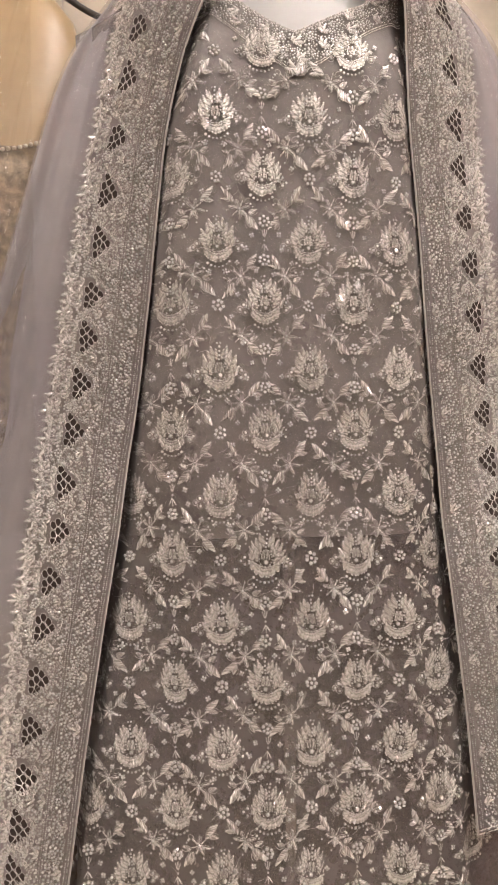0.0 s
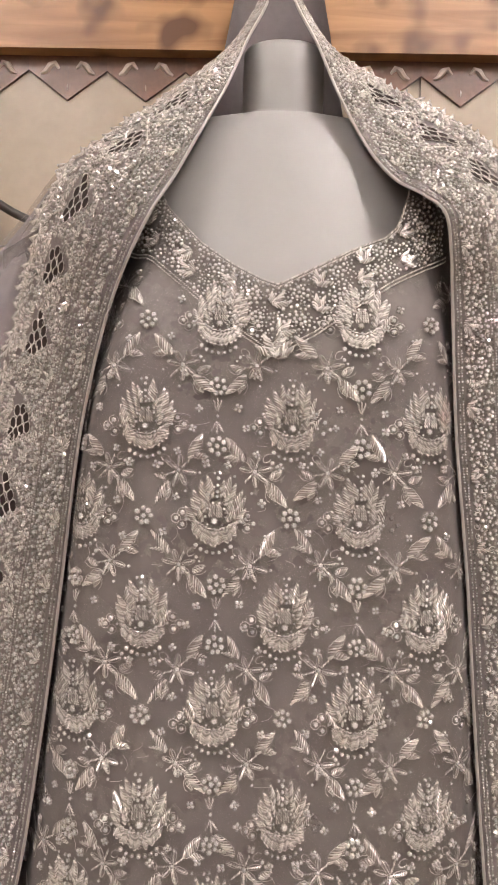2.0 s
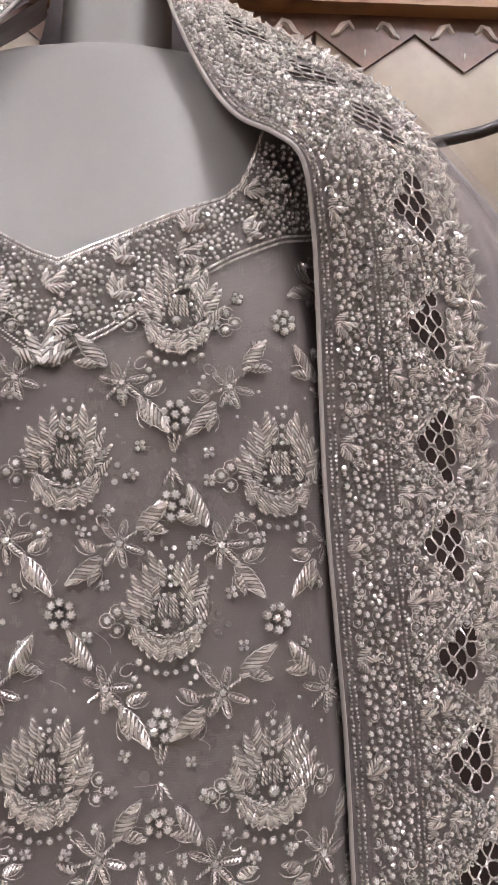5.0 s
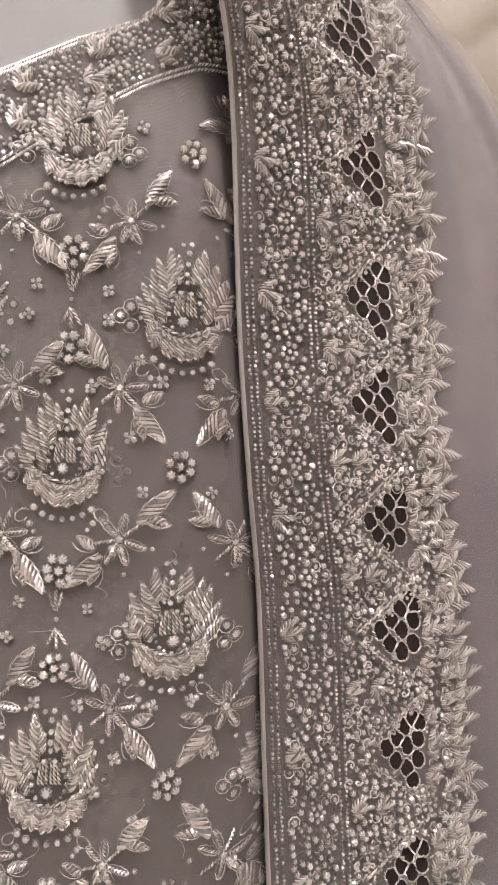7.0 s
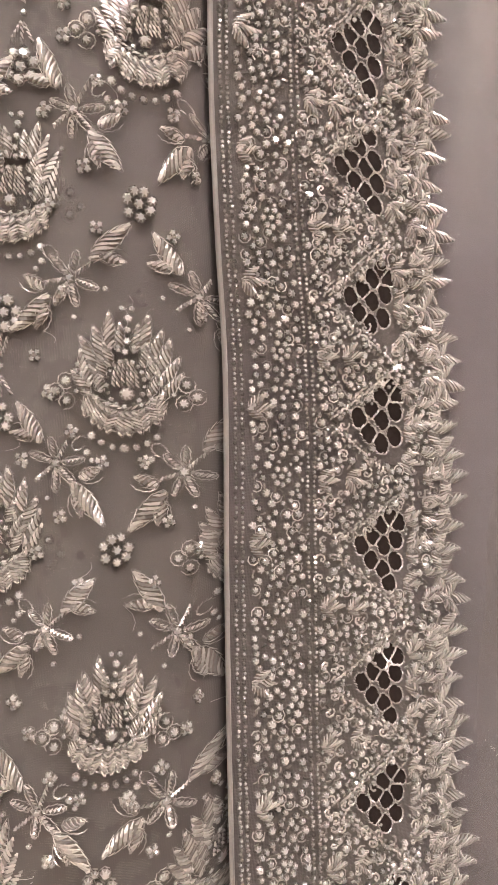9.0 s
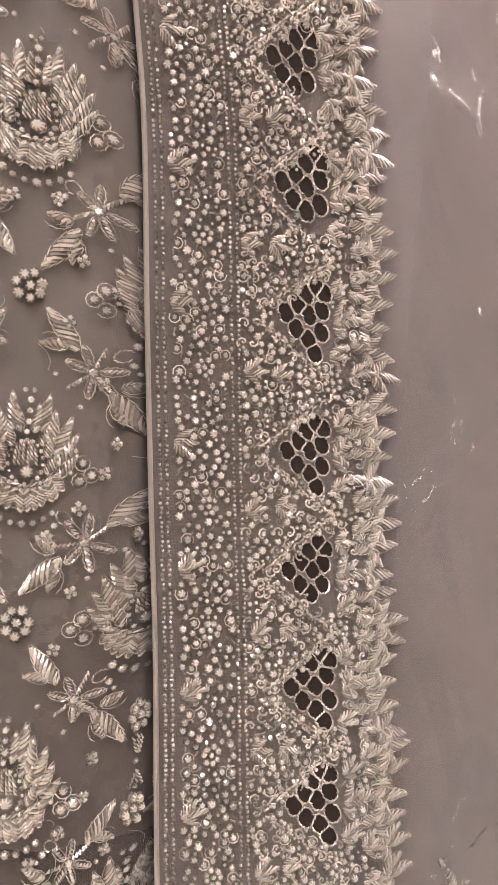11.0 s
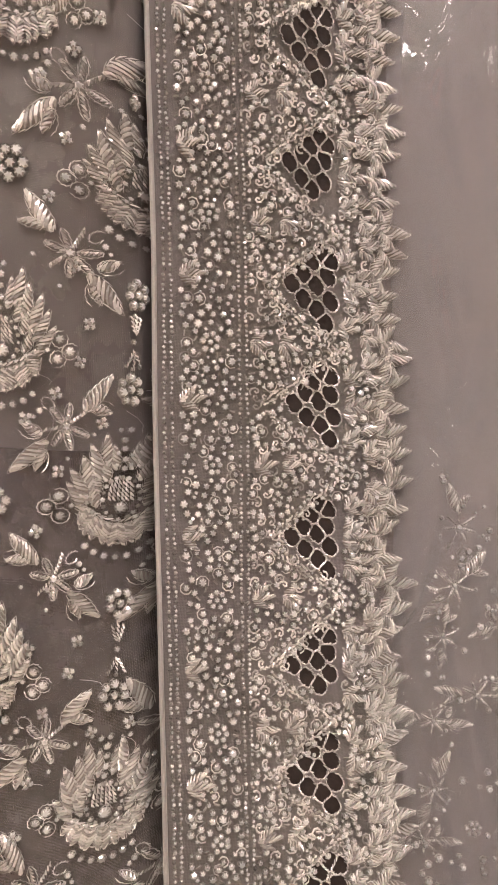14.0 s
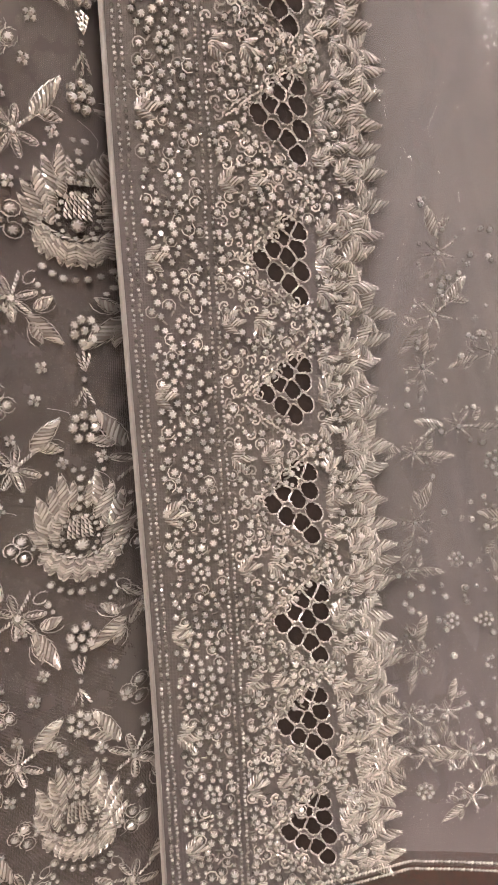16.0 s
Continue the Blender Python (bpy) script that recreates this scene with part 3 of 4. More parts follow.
def arrow(seed):
    """Two three-pronged sprays, point to point, between the clusters."""
    g = random.Random(seed)
    b = Build()
    for s, y0 in ((1, 0.0045), (-1, -0.0045)):
        for a in (-28, 0, 28):
            w = math.radians(90 * s + a)
            ln = 0.0125
            if s > 0:
                pts = [(ln * q * math.cos(w) * (1 - 0.35 * q), y0 + ln * q * math.sin(w)) for q in (0.05, .5, 1)]
            else:
                pts = [(ln * q * math.cos(w), y0 + ln * q * math.sin(w)) for q in (0.05, .5, 1)]
            rope(b, [(x, y, 0.0012) for x, y in pts], 0.0012)
            b.stone(pts[2][0], pts[2][1], 0.0014, g, 2, sides=5)
    b.stone(0, 0, 0.0022, g)
    return b.data("arrow_spray", [THREAD, STONE, CUT, DARK, RIB_SHADE])


LOTUS = [lotus(s) for s in (1, 2, 3)]
SPRIG = {m: [sprig(s, m) for s in (11, 12, 13)] for m in (1, -1)}
CLUSTER = [cluster(s) for s in (21, 22, 23)]
DOT = [dot(s) for s in (31, 32)]
ARROW = [arrow(s) for s in (41, 42)]

# ---------------------------------------------------------------- the tunic
NECK = [(-0.36, 1.40), (-0.20, 1.46), (-0.128, 1.465), (-0.118, 1.435), (-0.106, 1.420), (-0.08, 1.392), (-0.046, 1.368), (-0.016, 1.352), (0.002, 1.346),
        (0.037, 1.364), (0.078, 1.386), (0.114, 1.401), (0.127, 1.414), (0.135, 1.44), (0.142, 1.465), (0.2, 1.46), (0.36, 1.40)]
BAND2 = [(-0.21, 1.42), (-0.13, 1.374), (-0.087, 1.338), (-0.044, 1.302), (-0.002, 1.274), (0.039, 1.296), (0.08, 1.326), (0.12, 1.352), (0.162, 1.375), (0.21, 1.41)]
TUNIC_LOW = -0.12
tunic = thing("tunic", "taupe net tunic covered in silver embroidery, on the form", "dress")
cols = sorted({round(-0.36 + 0.012 * i, 4) for i in range(61)} | {k for k, _ in NECK})
grid = []
for j in range(90):
    row = []
    for x in cols:
        z = TUNIC_LOW + (along(NECK, x) - TUNIC_LOW) * j / 89
        row.append((x, cloth_y(x, z), z))
    grid.append(row)
part("body", sheet("body", grid, [NET]), tunic, label="sheer taupe net cloth")
under = [[(-0.75 + 0.05 * j, 0.100 + 0.004 * math.sin(j * 1.3), -0.30 + 0.09 * i) for j in range(36)] for i in range(11)]
part("underskirt", sheet("underskirt", under, [NET]), tunic, label="plain taupe underskirt")


def on_show(x, z, slack):
    return edge_left(z) - slack < x < edge_right(z) + slack and z > TUNIC_LOW + 0.02


STEP_X, STEP_Z, X0, Z0 = 0.0715, 0.198, 0.016, 1.207


def jit(a):
    return R.uniform(-a, a)


for k in range(-5, 5):
    odd = k % 2
    for j in range(-1, 7):
        x, z = X0 + STEP_X * k, Z0 - STEP_Z * j - (0.094 if odd else 0.0)
        band = along(BAND2, x)
        x += jit(.002)
        if on_show(x, z, 0.03) and z < band + 0.008:
            if near_edge(x, z, 0.062):
                drape_motif("lotus_motif", LOTUS, tunic, x, z - 0.004, jit(.06), R.uniform(.97, 1.04), R, "petal", PETALS)
            else:
                place_motif("lotus_motif", LOTUS, tunic, cloth_frame(x, z - 0.004, 0.0008, jit(.06), R.uniform(.97, 1.04)), R, "petal", PETALS)
        for s in (-1, 1):
            sx, sz = x + s * 0.036 + jit(.0015), z - 0.052 + jit(.0015)
            if on_show(sx, sz, 0.02) and sz < along(BAND2, sx) - 0.012:
                if near_edge(sx, sz, 0.045):
                    drape_motif("leaf_sprig", SPRIG[-s], tunic, sx, sz, jit(.12), R.uniform(1.0, 1.12), R, "leaf", LEAVES)
                else:
                    place_motif("leaf_sprig", SPRIG[-s], tunic, cloth_frame(sx, sz, 0.0006, jit(.12), R.uniform(1.0, 1.12)), R, "leaf", LEAVES)
        spots = [(0, 0.066), (0, 0.126)] if odd else [(0, -0.099)]
        for dx, dz in spots:
            if on_show(x + dx, z + dz, 0.015) and z + dz < along(BAND2, x + dx) - 0.01:
                place_cluster(CLUSTER, tunic, cloth_frame(x + dx, z + dz, 0.0005, jit(3), R.uniform(1.08, 1.25)), R)
        if odd and on_show(x, z + 0.096, 0.015) and z + 0.096 < along(BAND2, x) - 0.015:
            part("arrow_spray", R.choice(ARROW), tunic, cloth_frame(x, z + 0.096, 0.0005, jit(.08)))
            for dx, dz in ((-.021, .105), (.021, .103), (-.027, .083), (.027, .085), (-.048, .098), (.048, .095), (-.041, .061), (.042, .060), (-.012, .046), (.013, .045)):
                if on_show(x + dx, z + dz, 0.0) and z + dz < along(BAND2, x + dx) - .01:
                    part("bead_dot", R.choice(DOT), tunic, cloth_frame(x + dx + jit(.003), z + dz + jit(.003), 0.0005, jit(2), R.uniform(1.35, 1.65)))
        if not odd:
            for dx, dz in ((-.03, -.083), (.03, -.08), (-.02, -.118), (.021, -.116), (-.046, -.104), (.047, -.1), (-.036, .044), (.037, .043), (-.012, -.046), (.013, -.047)):
                if on_show(x + dx, z + dz, 0.0) and z + dz < along(BAND2, x + dx) - .01:
                    part("bead_dot", R.choice(DOT), tunic, cloth_frame(x + dx + jit(.003), z + dz + jit(.003), 0.0005, jit(2), R.uniform(1.35, 1.65)))


grid = []
for j in range(60):
    row = []
    for x in cols:
        z = 0.54 + (along(NECK, x) - 0.002 - 0.54) * j / 59
        row.append((x, cloth_y(x, z) + 0.004 + 0.05 * smooth_step(0.74, 0.54, z), z))
    grid.append(row)
part("bodice_lining", sheet("bodice_lining", grid, [BODICE]), tunic, label="pale lining behind the net bodice")

# fine floating threads between the motifs
b = Build()
g = random.Random(19)
for i in range(200):
    x, z = g.uniform(-0.30, 0.27), g.uniform(0.0, 1.28)
    a, ln = g.uniform(0, 6.28), g.uniform(0.008, 0.024)
    pts = []
    for q in (0, .33, .66, 1):
        px, pz = x + ln * q * math.cos(a) + 0.004 * math.sin(q * 3), z + ln * q * math.sin(a)
        pts.append(cloth_frame(px, pz, 0.0006).translation)
    if on_show(x, z, 0) and z < along(BAND2, x) - .03:
        b.tube(pts, 0.00019, 3, 0, False)
tagged(part("floating_thread", b.data("floating_thread", [PIPING]), tunic, label="fine loose threads on the net"), kind="stuff")

# ---------------------------------------------------------------- the open jacket
class Strip:
    """The jacket's embroidered front border: s runs down from the collar, u from the opening to the fringe."""

    def __init__(self, inner, outer, zero):
        n = 600
        self.i, self.o = resample(inner, n), resample(outer, n)
        mid = [a.lerp(b_, 0.62) for a, b_ in zip(self.i, self.o)]
        self.s = np.concatenate([[0], np.cumsum([(q - p).length for p, q in zip(mid, mid[1:])])])
        k = min(range(n), key=lambda q: (mid[q] - Vector(zero)).length)
        self.s = self.s - self.s[k]
        self.n = n

    def at(self, s, u, lift=0.0):
        w = float(np.interp(s, self.s, np.arange(self.n)))
        a = min(int(w), self.n - 2)
        t = w - a
        p, q = self.i[a].lerp(self.i[a + 1], t), self.o[a].lerp(self.o[a + 1], t)
        f = u / 0.13
        out = p.lerp(q, f)
        out.y -= 0.004 * math.sin(math.pi * min(max(f, 0), 1))
        return out

    def seat(self, s, u, lift=0.0, turn=0.0, scale=1.0):
        e = 0.003
        tx = (self.at(s, u + e) - self.at(s, u - e)).normalized()
        ty = (self.at(s - e, u) - self.at(s + e, u)).normalized()
        nrm = tx.cross(ty).normalized()
        if self.flip:
            nrm = -nrm
        ty = nrm.cross(tx).normalized()
        m = Matrix((tx, ty, nrm)).transposed().to_4x4()
        m.translation = self.at(s, u) + nrm * lift
        return m @ Matrix.Rotation(turn, 4, "Z") @ Matrix.Scale(scale, 4)


IN_R = [(0.0, 0.15, 1.80), (0.018, 0.125, 1.725), (0.043, 0.09, 1.655), (0.068, 0.055, 1.575), (0.097, 0.025, 1.505), (0.122, -0.003, 1.462), (0.148, -0.028, 1.437), (0.166, -0.040, 1.415), (0.175, -0.028, 1.38),
        (0.181, -0.014, 1.33), (0.190, -0.003, 1.2), (0.200, 0.001, 1.105), (0.210, 0.010, 1.02), (0.219, 0.013, 0.9), (0.228, 0.015, 0.79), (0.238, 0.015, 0.68), (0.247, 0.012, 0.56), (0.261, 0.0, 0.42), (0.278, -0.011, 0.24), (0.292, -0.021, 0.052)]
OUT_R = [(0.01, 0.19, 1.80), (0.03, 0.17, 1.745), (0.065, 0.155, 1.685), (0.115, 0.14, 1.645), (0.175, 0.13, 1.612), (0.232, 0.115, 1.575), (0.272, 0.095, 1.525), (0.294, 0.078, 1.475), (0.309, 0.066, 1.43),
         (0.325, 0.065, 1.36), (0.341, 0.069, 1.215), (0.353, 0.071, 1.11), (0.371, 0.079, 1.02), (0.384, 0.084, 0.9), (0.394, 0.083, 0.79), (0.406, 0.080, 0.68), (0.418, 0.071, 0.57), (0.426, 0.055, 0.43), (0.444, 0.031, 0.255), (0.458, 0.009, 0.080)]
IN_L = [(0.0, 0.15, 1.80), (-0.015, 0.125, 1.725), (-0.037, 0.09, 1.66), (-0.060, 0.055, 1.585), (-0.090, 0.012, 1.505), (-0.108, -0.018, 1.455), (-0.127, -0.036, 1.415), (-0.152, -0.030, 1.365), (-0.175, -0.012, 1.31), (-0.194, 0.003, 1.24),
        (-0.208, 0.013, 1.165), (-0.225, 0.025, 1.02), (-0.236, 0.028, 0.92), (-0.256, 0.029, 0.76), (-0.272, 0.024, 0.66), (-0.288, 0.014, 0.545), (-0.307, 0.006, 0.43), (-0.324, -0.001, 0.32), (-0.346, -0.010, 0.17), (-0.363, -0.018, 0.04), (-0.382, -0.026, -0.10)]
OUT_L = [(-0.01, 0.19, 1.80), (-0.03, 0.17, 1.74), (-0.065, 0.155, 1.68), (-0.13, 0.138, 1.62), (-0.19, 0.126, 1.575), (-0.240, 0.115, 1.535), (-0.270, 0.107, 1.5), (-0.289, 0.104, 1.45), (-0.304, 0.102, 1.385), (-0.319, 0.100, 1.31),
         (-0.334, 0.100, 1.235), (-0.373, 0.103, 1.045), (-0.394, 0.106, 0.93), (-0.420, 0.101, 0.76), (-0.437, 0.095, 0.665), (-0.455, 0.081, 0.54), (-0.470, 0.065, 0.43), (-0.482, 0.050, 0.32), (-0.497, 0.035, 0.17), (-0.510, 0.025, 0.04), (-0.525, 0.018, -0.10)]
RIGHT, LEFT = Strip(IN_R, OUT_R, (0.274, 0.05, 1.422)), Strip(IN_L, OUT_L, (-0.20, 0.09, 1.528))
RIGHT.flip, LEFT.flip = False, True
PITCH = 0.0822
RIGHT_Z = (1.408, 1.318, 1.229, 1.154, 1.071, 0.992, 0.909, 0.820, 0.738, 0.657, 0.581, 0.493, 0.408, 0.336, 0.257, 0.187, 0.113)
LEFT_Z = (1.526, 1.452, 1.381, 1.301, 1.206, 1.116, 1.032, 0.947, 0.876, 0.796, 0.720, 0.632, 0.556, 0.477, 0.404, 0.322, 0.243, 0.171, 0.092, 0.023)


def rungs(strip, heights, top):
    """Distances along the strip of the eyelet groups, with more of them up over the shoulder."""
    ss = [top + 0.002 * i for i in range(1200)]
    ss = [q for q in ss if q < strip.s[-1] + 0.1]
    zs = [strip.at(q, 0.078).z for q in ss]
    out = [ss[min(range(len(ss)), key=lambda k: abs(zs[k] - z))] for z in heights]
    up = out[0] - PITCH
    while up > top + 0.02:
        out.insert(0, up)
        up -= PITCH
    return out


def spray(seed, petals=((0, .0165), (42, .0140), (-42, .0140)), w=0.0068):
    g = random.Random(seed)
    b = Build()
    for a, ln in petals:
        b.leaf(0, 0, math.radians(a + g.uniform(-6, 6)), ln * g.uniform(.9, 1.06), w * g.uniform(.9, 1.1), g, 0, 7, bend=g.uniform(-.1, .1), slant=.5)
    return b.data("leaf_spray", [THREAD, STONE, CUT, DARK, RIB_SHADE])


def fringe(seed):
    """One tuft of the fringe: a long tip with a leaf on each side and one behind."""
    g = random.Random(seed)
    b = Build()
    for x, y, a, ln, wd in ((0.0, 0, g.uniform(-4, 12), .0215, .0092), (-.0015, .0008, 54, .0175, .0084), (-.0015, -.0008, -52, .0165, .0082), (-.0135, .0006, g.uniform(-20, 30), .0150, .0078)):
        b.leaf(x, y, math.radians(a + g.uniform(-7, 7)), ln * g.uniform(.92, 1.06), wd * .92, g, 0, 8, bend=g.uniform(-.08, .08), slant=.48, edge=0.00042)
    return b.data("fringe_leaf", [THREAD, STONE, CUT, DARK, RIB_SHADE])


def clipped(poly, nx, ny, d):
    """The part of a polygon on the near side of the line n.p = d."""
    out = []
    for p, q in zip(poly, poly[1:] + poly[:1]):
        dp, dq = p[0] * nx + p[1] * ny - d, q[0] * nx + q[1] * ny - d
        if dp <= 0:
            out.append(p)
        if (dp < 0) != (dq < 0) and dp != dq:
            t = dp / (dp - dq)
            out.append((p[0] + (q[0] - p[0]) * t, p[1] + (q[1] - p[1]) * t))
    return out


def net_inset(seed):
    """Dark patches side by side, painted as the shade of open cells, held in a net of twisted cord."""
    g = random.Random(seed)
    b = Build()
    eyes = [(-.0150, .0030), (-.0066, .0095), (.0022, .0035), (.0100, .0085), (-.0062, -.0058), (.0108, -.0062), (.0022, -.0120), (.0078, -.0205), (.0058, .0225), (-.0010, .0172), (.0110, .0190)]
    drop = g.choice((None, 10, 7))
    eyes = [(x * 1.02 + g.uniform(-.0008, .0008), y * 1.02 + g.uniform(-.0008, .0008)) for i, (x, y) in enumerate(eyes) if i != drop]
    drawn = []
    for i, (x, y) in enumerate(eyes):
        poly = [(x + .0060 * math.cos(w) - .0016 * math.sin(w), y + .0072 * math.sin(w)) for w in [math.pi / 5 * k for k in range(10)]]
        for j, (u, v) in enumerate(eyes):
            if j != i:
                poly = clipped(poly, u - x, v - y, (u * u + v * v - x * x - y * y) / 2)
        if len(poly) < 3:
            continue
        # patch on uncut cloth, coloured near black like the depth of a hole
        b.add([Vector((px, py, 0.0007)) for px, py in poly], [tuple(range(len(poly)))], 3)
        for p, q in zip(poly, poly[1:] + poly[:1]):
            mx, my = (p[0] + q[0]) / 2, (p[1] + q[1]) / 2
            if math.hypot(p[0] - q[0], p[1] - q[1]) > .0006 and all(math.hypot(mx - a, my - c) > .0006 for a, c in drawn):
                drawn.append((mx, my))
                bow = g.uniform(-.0005, .0005)
                rope(b, [(*p, .0012), (mx + bow, my + bow, .0014), (*q, .0012)], 0.00085, 0.0019)
    return b.data("net_inset", [THREAD, STONE, CUT, DARK, RIB_SHADE])


SPRAY3 = [spray(s) for s in range(51, 56)]
FRINGE = [fringe(s) for s in range(61, 68)]
FAN = [spray(s, ((62, .015), (30, .0165), (-5, .0165), (-38, .016), (-66, .0135)), 0.0070) for s in (71, 72)]
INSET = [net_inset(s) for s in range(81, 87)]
BIG_CLUSTER = [cluster(s, 8, 0.0026, 0.0064) for s in (91, 92, 93)]

jacket = thing("open_jacket", "long open mauve net jacket with silver embroidered fronts", "jacket")
for strip, side, s_end in ((RIGHT, 1, 1.362), (LEFT, -1, 1.625)):
    g = random.Random(100 + side)
    s_top = float(strip.s[0]) + 0.02
    rows = int((s_end - s_top) / 0.012)
    grid = [[tuple(strip.at(s_top + (s_end - s_top) * i / rows, 0.121 * j / 16)) for j in range(17)] for i in range(rows + 1)]
    border = part("border", sheet("border", grid, [JACKET_NET]), jacket, label="silver embroidered border cloth")
    b = Build()
    b.tube([strip.seat(s_top + (s_end - s_top) * i / 260, 0.0, 0.001).translation for i in range(261)], 0.0017, 8, 0, False)
    part("piping", b.data("piping", [PIPING], True), border, label="plain grey satin piping")
    # rows of beads beside the piping and down the middle
    b = Build()
    for u0 in (0.0045, 0.0078, 0.0405, 0.0440):
        s = s_top
        while s < s_end - 0.004:
            b.stone(0, 0, 0.00145, g, 2 if g.random() < .45 else 1, 0.0004, strip.seat(s, u0 + g.uniform(-.0004, .0004), 0.0006), sides=5)
            s += 0.0031
    tagged(part("bead_edging", b.data("bead_edging", [THREAD, STONE, CUT, DARK, RIB_SHADE]), border, label="straight rows of tiny silver beads"), kind="stuff")
    taken = []
    for s0 in rungs(strip, RIGHT_Z if side > 0 else LEFT_Z, s_top):

        def put(name, pool, ds, u, turn=0.0, scale=1.0, lift=0.0006, radius=0.0):
            if s0 + ds < s_top + .01 or s0 + ds > s_end - .008:
                return
            if radius:
                taken.append((s0 + ds, u, radius))
            if name == "stone_rosette":
                place_cluster(pool, jacket, strip.seat(s0 + ds, u + g.uniform(-.001, .001), lift, turn, scale * g.uniform(.95, 1.05)), g)
                return
            part(name, g.choice(pool), border, strip.seat(s0 + ds + g.uniform(-.0012, .0012), u + g.uniform(-.001, .001), lift, turn, scale * g.uniform(.95, 1.05)))

        q = math.pi
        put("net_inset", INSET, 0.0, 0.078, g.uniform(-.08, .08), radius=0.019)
        put("leaf_spray", SPRAY3, -0.004, 0.0115, g.uniform(-.15, .15), 1.0, radius=0.008)
        put("stone_rosette", CLUSTER, 0.037, 0.0275, g.uniform(-3, 3), 0.80, radius=0.009)
        put("leaf_spray", SPRAY3, 0.037, 0.0465, g.uniform(-.15, .15), 0.95, radius=0.008)
        put("leaf_spray", SPRAY3, 0.037, 0.0610, g.uniform(-.15, .15), 0.9, radius=0.008)
        put("stone_rosette", BIG_CLUSTER, 0.040, 0.0935, g.uniform(-3, 3), 0.95, radius=0.010)
        put("leaf_spray", SPRAY3, -0.021, 0.0925, g.uniform(0.1, .5), 0.95, radius=0.006)
        put("leaf_spray", SPRAY3, 0.020, 0.0925, g.uniform(-.5, -.1), 0.95, radius=0.006)
        put("leaf_fan", FAN, -0.001, 0.0935, g.uniform(-.1, .1), 0.95, radius=0.009)
        for ds in (-0.031, 0.031):
            put("leaf_spray", SPRAY3, ds, 0.1035, g.uniform(-.3, .3), 0.9, radius=0.006)
        for n_, ds in enumerate((-0.0335, -0.0170, -0.0005, 0.0165, 0.0330)):
            tip = (0.1185, 0.1145, 0.1125, 0.1145, 0.1180)[n_] + g.uniform(-.0015, .0015)
            put("fringe_leaf", FRINGE, ds, tip - 0.003, g.uniform(-.16, .16), 0.98)
            taken.append((s0 + ds, tip - .004, 0.008))
        taken.extend(((s0 - 0.017, 0.085, 0.0115), (s0 + 0.017, 0.085, 0.0115), (s0, 0.075, 0.018), (s0, 0.087, 0.014)))
        # diamond of bead cord round each inset
        b = Build()
        for way in (-1, 1):
            for lane in (-0.0030, 0.0, 0.0030):
                for n_ in range(15 if lane else 26):
                    f = (n_ + g.uniform(.2, .8)) / (15 if lane else 26)
                    ds, u = way * (0.002 + 0.040 * f), 0.0530 - lane + 0.040 * f + g.uniform(-.0007, .0007)
                    if s_top + .004 < s0 + ds < s_end - .004:
                        fr = strip.seat(s0 + ds, u, 0.0006, way * (-0.8 if lane else g.uniform(-1.7, 0)))
                        if lane and g.random() < .7:
                            b.stone(0, 0, g.uniform(.0013, .0019), g, g.choice((1, 2)), 0.0004, fr, sides=5)
                        else:
                            b.tube([fr @ Vector((-.0017, 0, .0008)), fr @ Vector((0, .0003, .0016)), fr @ Vector((.0017, 0, .0008))], 0.0008, 4, 0, False)
        if b.v:
            part("bead_cord", b.data("bead_cord", [THREAD, STONE, CUT, DARK, RIB_SHADE]), border)
        for f in range(9):
            for way in (-1, 1):
                taken.append((s0 + way * (.002 + .04 * f / 8), 0.0520 + 0.04 * f / 8, 0.0025))
    # loose stones, cut beads and small curls of thread between
    b = Build()
    cell = 0.021
    bins = {}

    def bin_of(a, c):
        return int(a // cell), int(c // cell)

    def crowded(a, c, r, slack):
        i0, j0 = bin_of(a, c)
        return any((a - p) ** 2 + (c - q) ** 2 < (rr + r) ** 2 * slack for di in (-1, 0, 1) for dj in (-1, 0, 1) for p, q, rr in bins.get((i0 + di, j0 + dj), ()))

    for a, c, rr in taken:
        bins.setdefault(bin_of(a, c), []).append((a, c, min(rr * 0.95, 0.0175)))
    for tries in range(80000):
        s, u = g.uniform(s_top + .006, s_end - .004), g.uniform(0.0125, 0.112)
        if abs(u - 0.042) < 0.0040:
            continue
        big = tries < 34000
        r = g.choice((0.0032, 0.0028, 0.0025)) if big else g.choice((0.0019, 0.0015))
        if crowded(s, u, r, 0.66 if u < 0.04 else 0.52):
            continue
        bins.setdefault(bin_of(s, u), []).append((s, u, r))
        kind_ = g.random()
        f = strip.seat(s, u, 0.0005, g.uniform(0, 6.2))
        if not big and kind_ < 0.5:
            b.tube([f @ Vector((-.0018, 0, .0006)), f @ Vector((0, 0, .0010)), f @ Vector((.0018, 0, .0006))], 0.0008, 4, 2, False)
        elif big and kind_ < 0.3 and u > .045:
            b.tube([f @ Vector((.0022 * math.cos(w) + .0006 * q_, .0022 * math.sin(w), .0012)) for q_, w in enumerate([1.0 * q for q in range(8)])], 0.0008, 4, 0, False)
        else:
            b.stone(0, 0, r, g, 1, 0.0, f, sides=g.choice((6, 7)))
            if big and kind_ > 0.78:
                turn = g.uniform(0, 6)
                ring = [f @ Vector(((r + .0011) * math.cos(turn + w * .8), (r + .0011) * math.sin(turn + w * .8), .0010)) for w in range(6)]
                b.tube(ring, 0.0005, 4, 0, False)
    tagged(part("crystal_scatter", b.data("crystal_scatter", [THREAD, STONE, CUT, DARK, RIB_SHADE]), border, label="scattered small crystal stones"), kind="stuff")

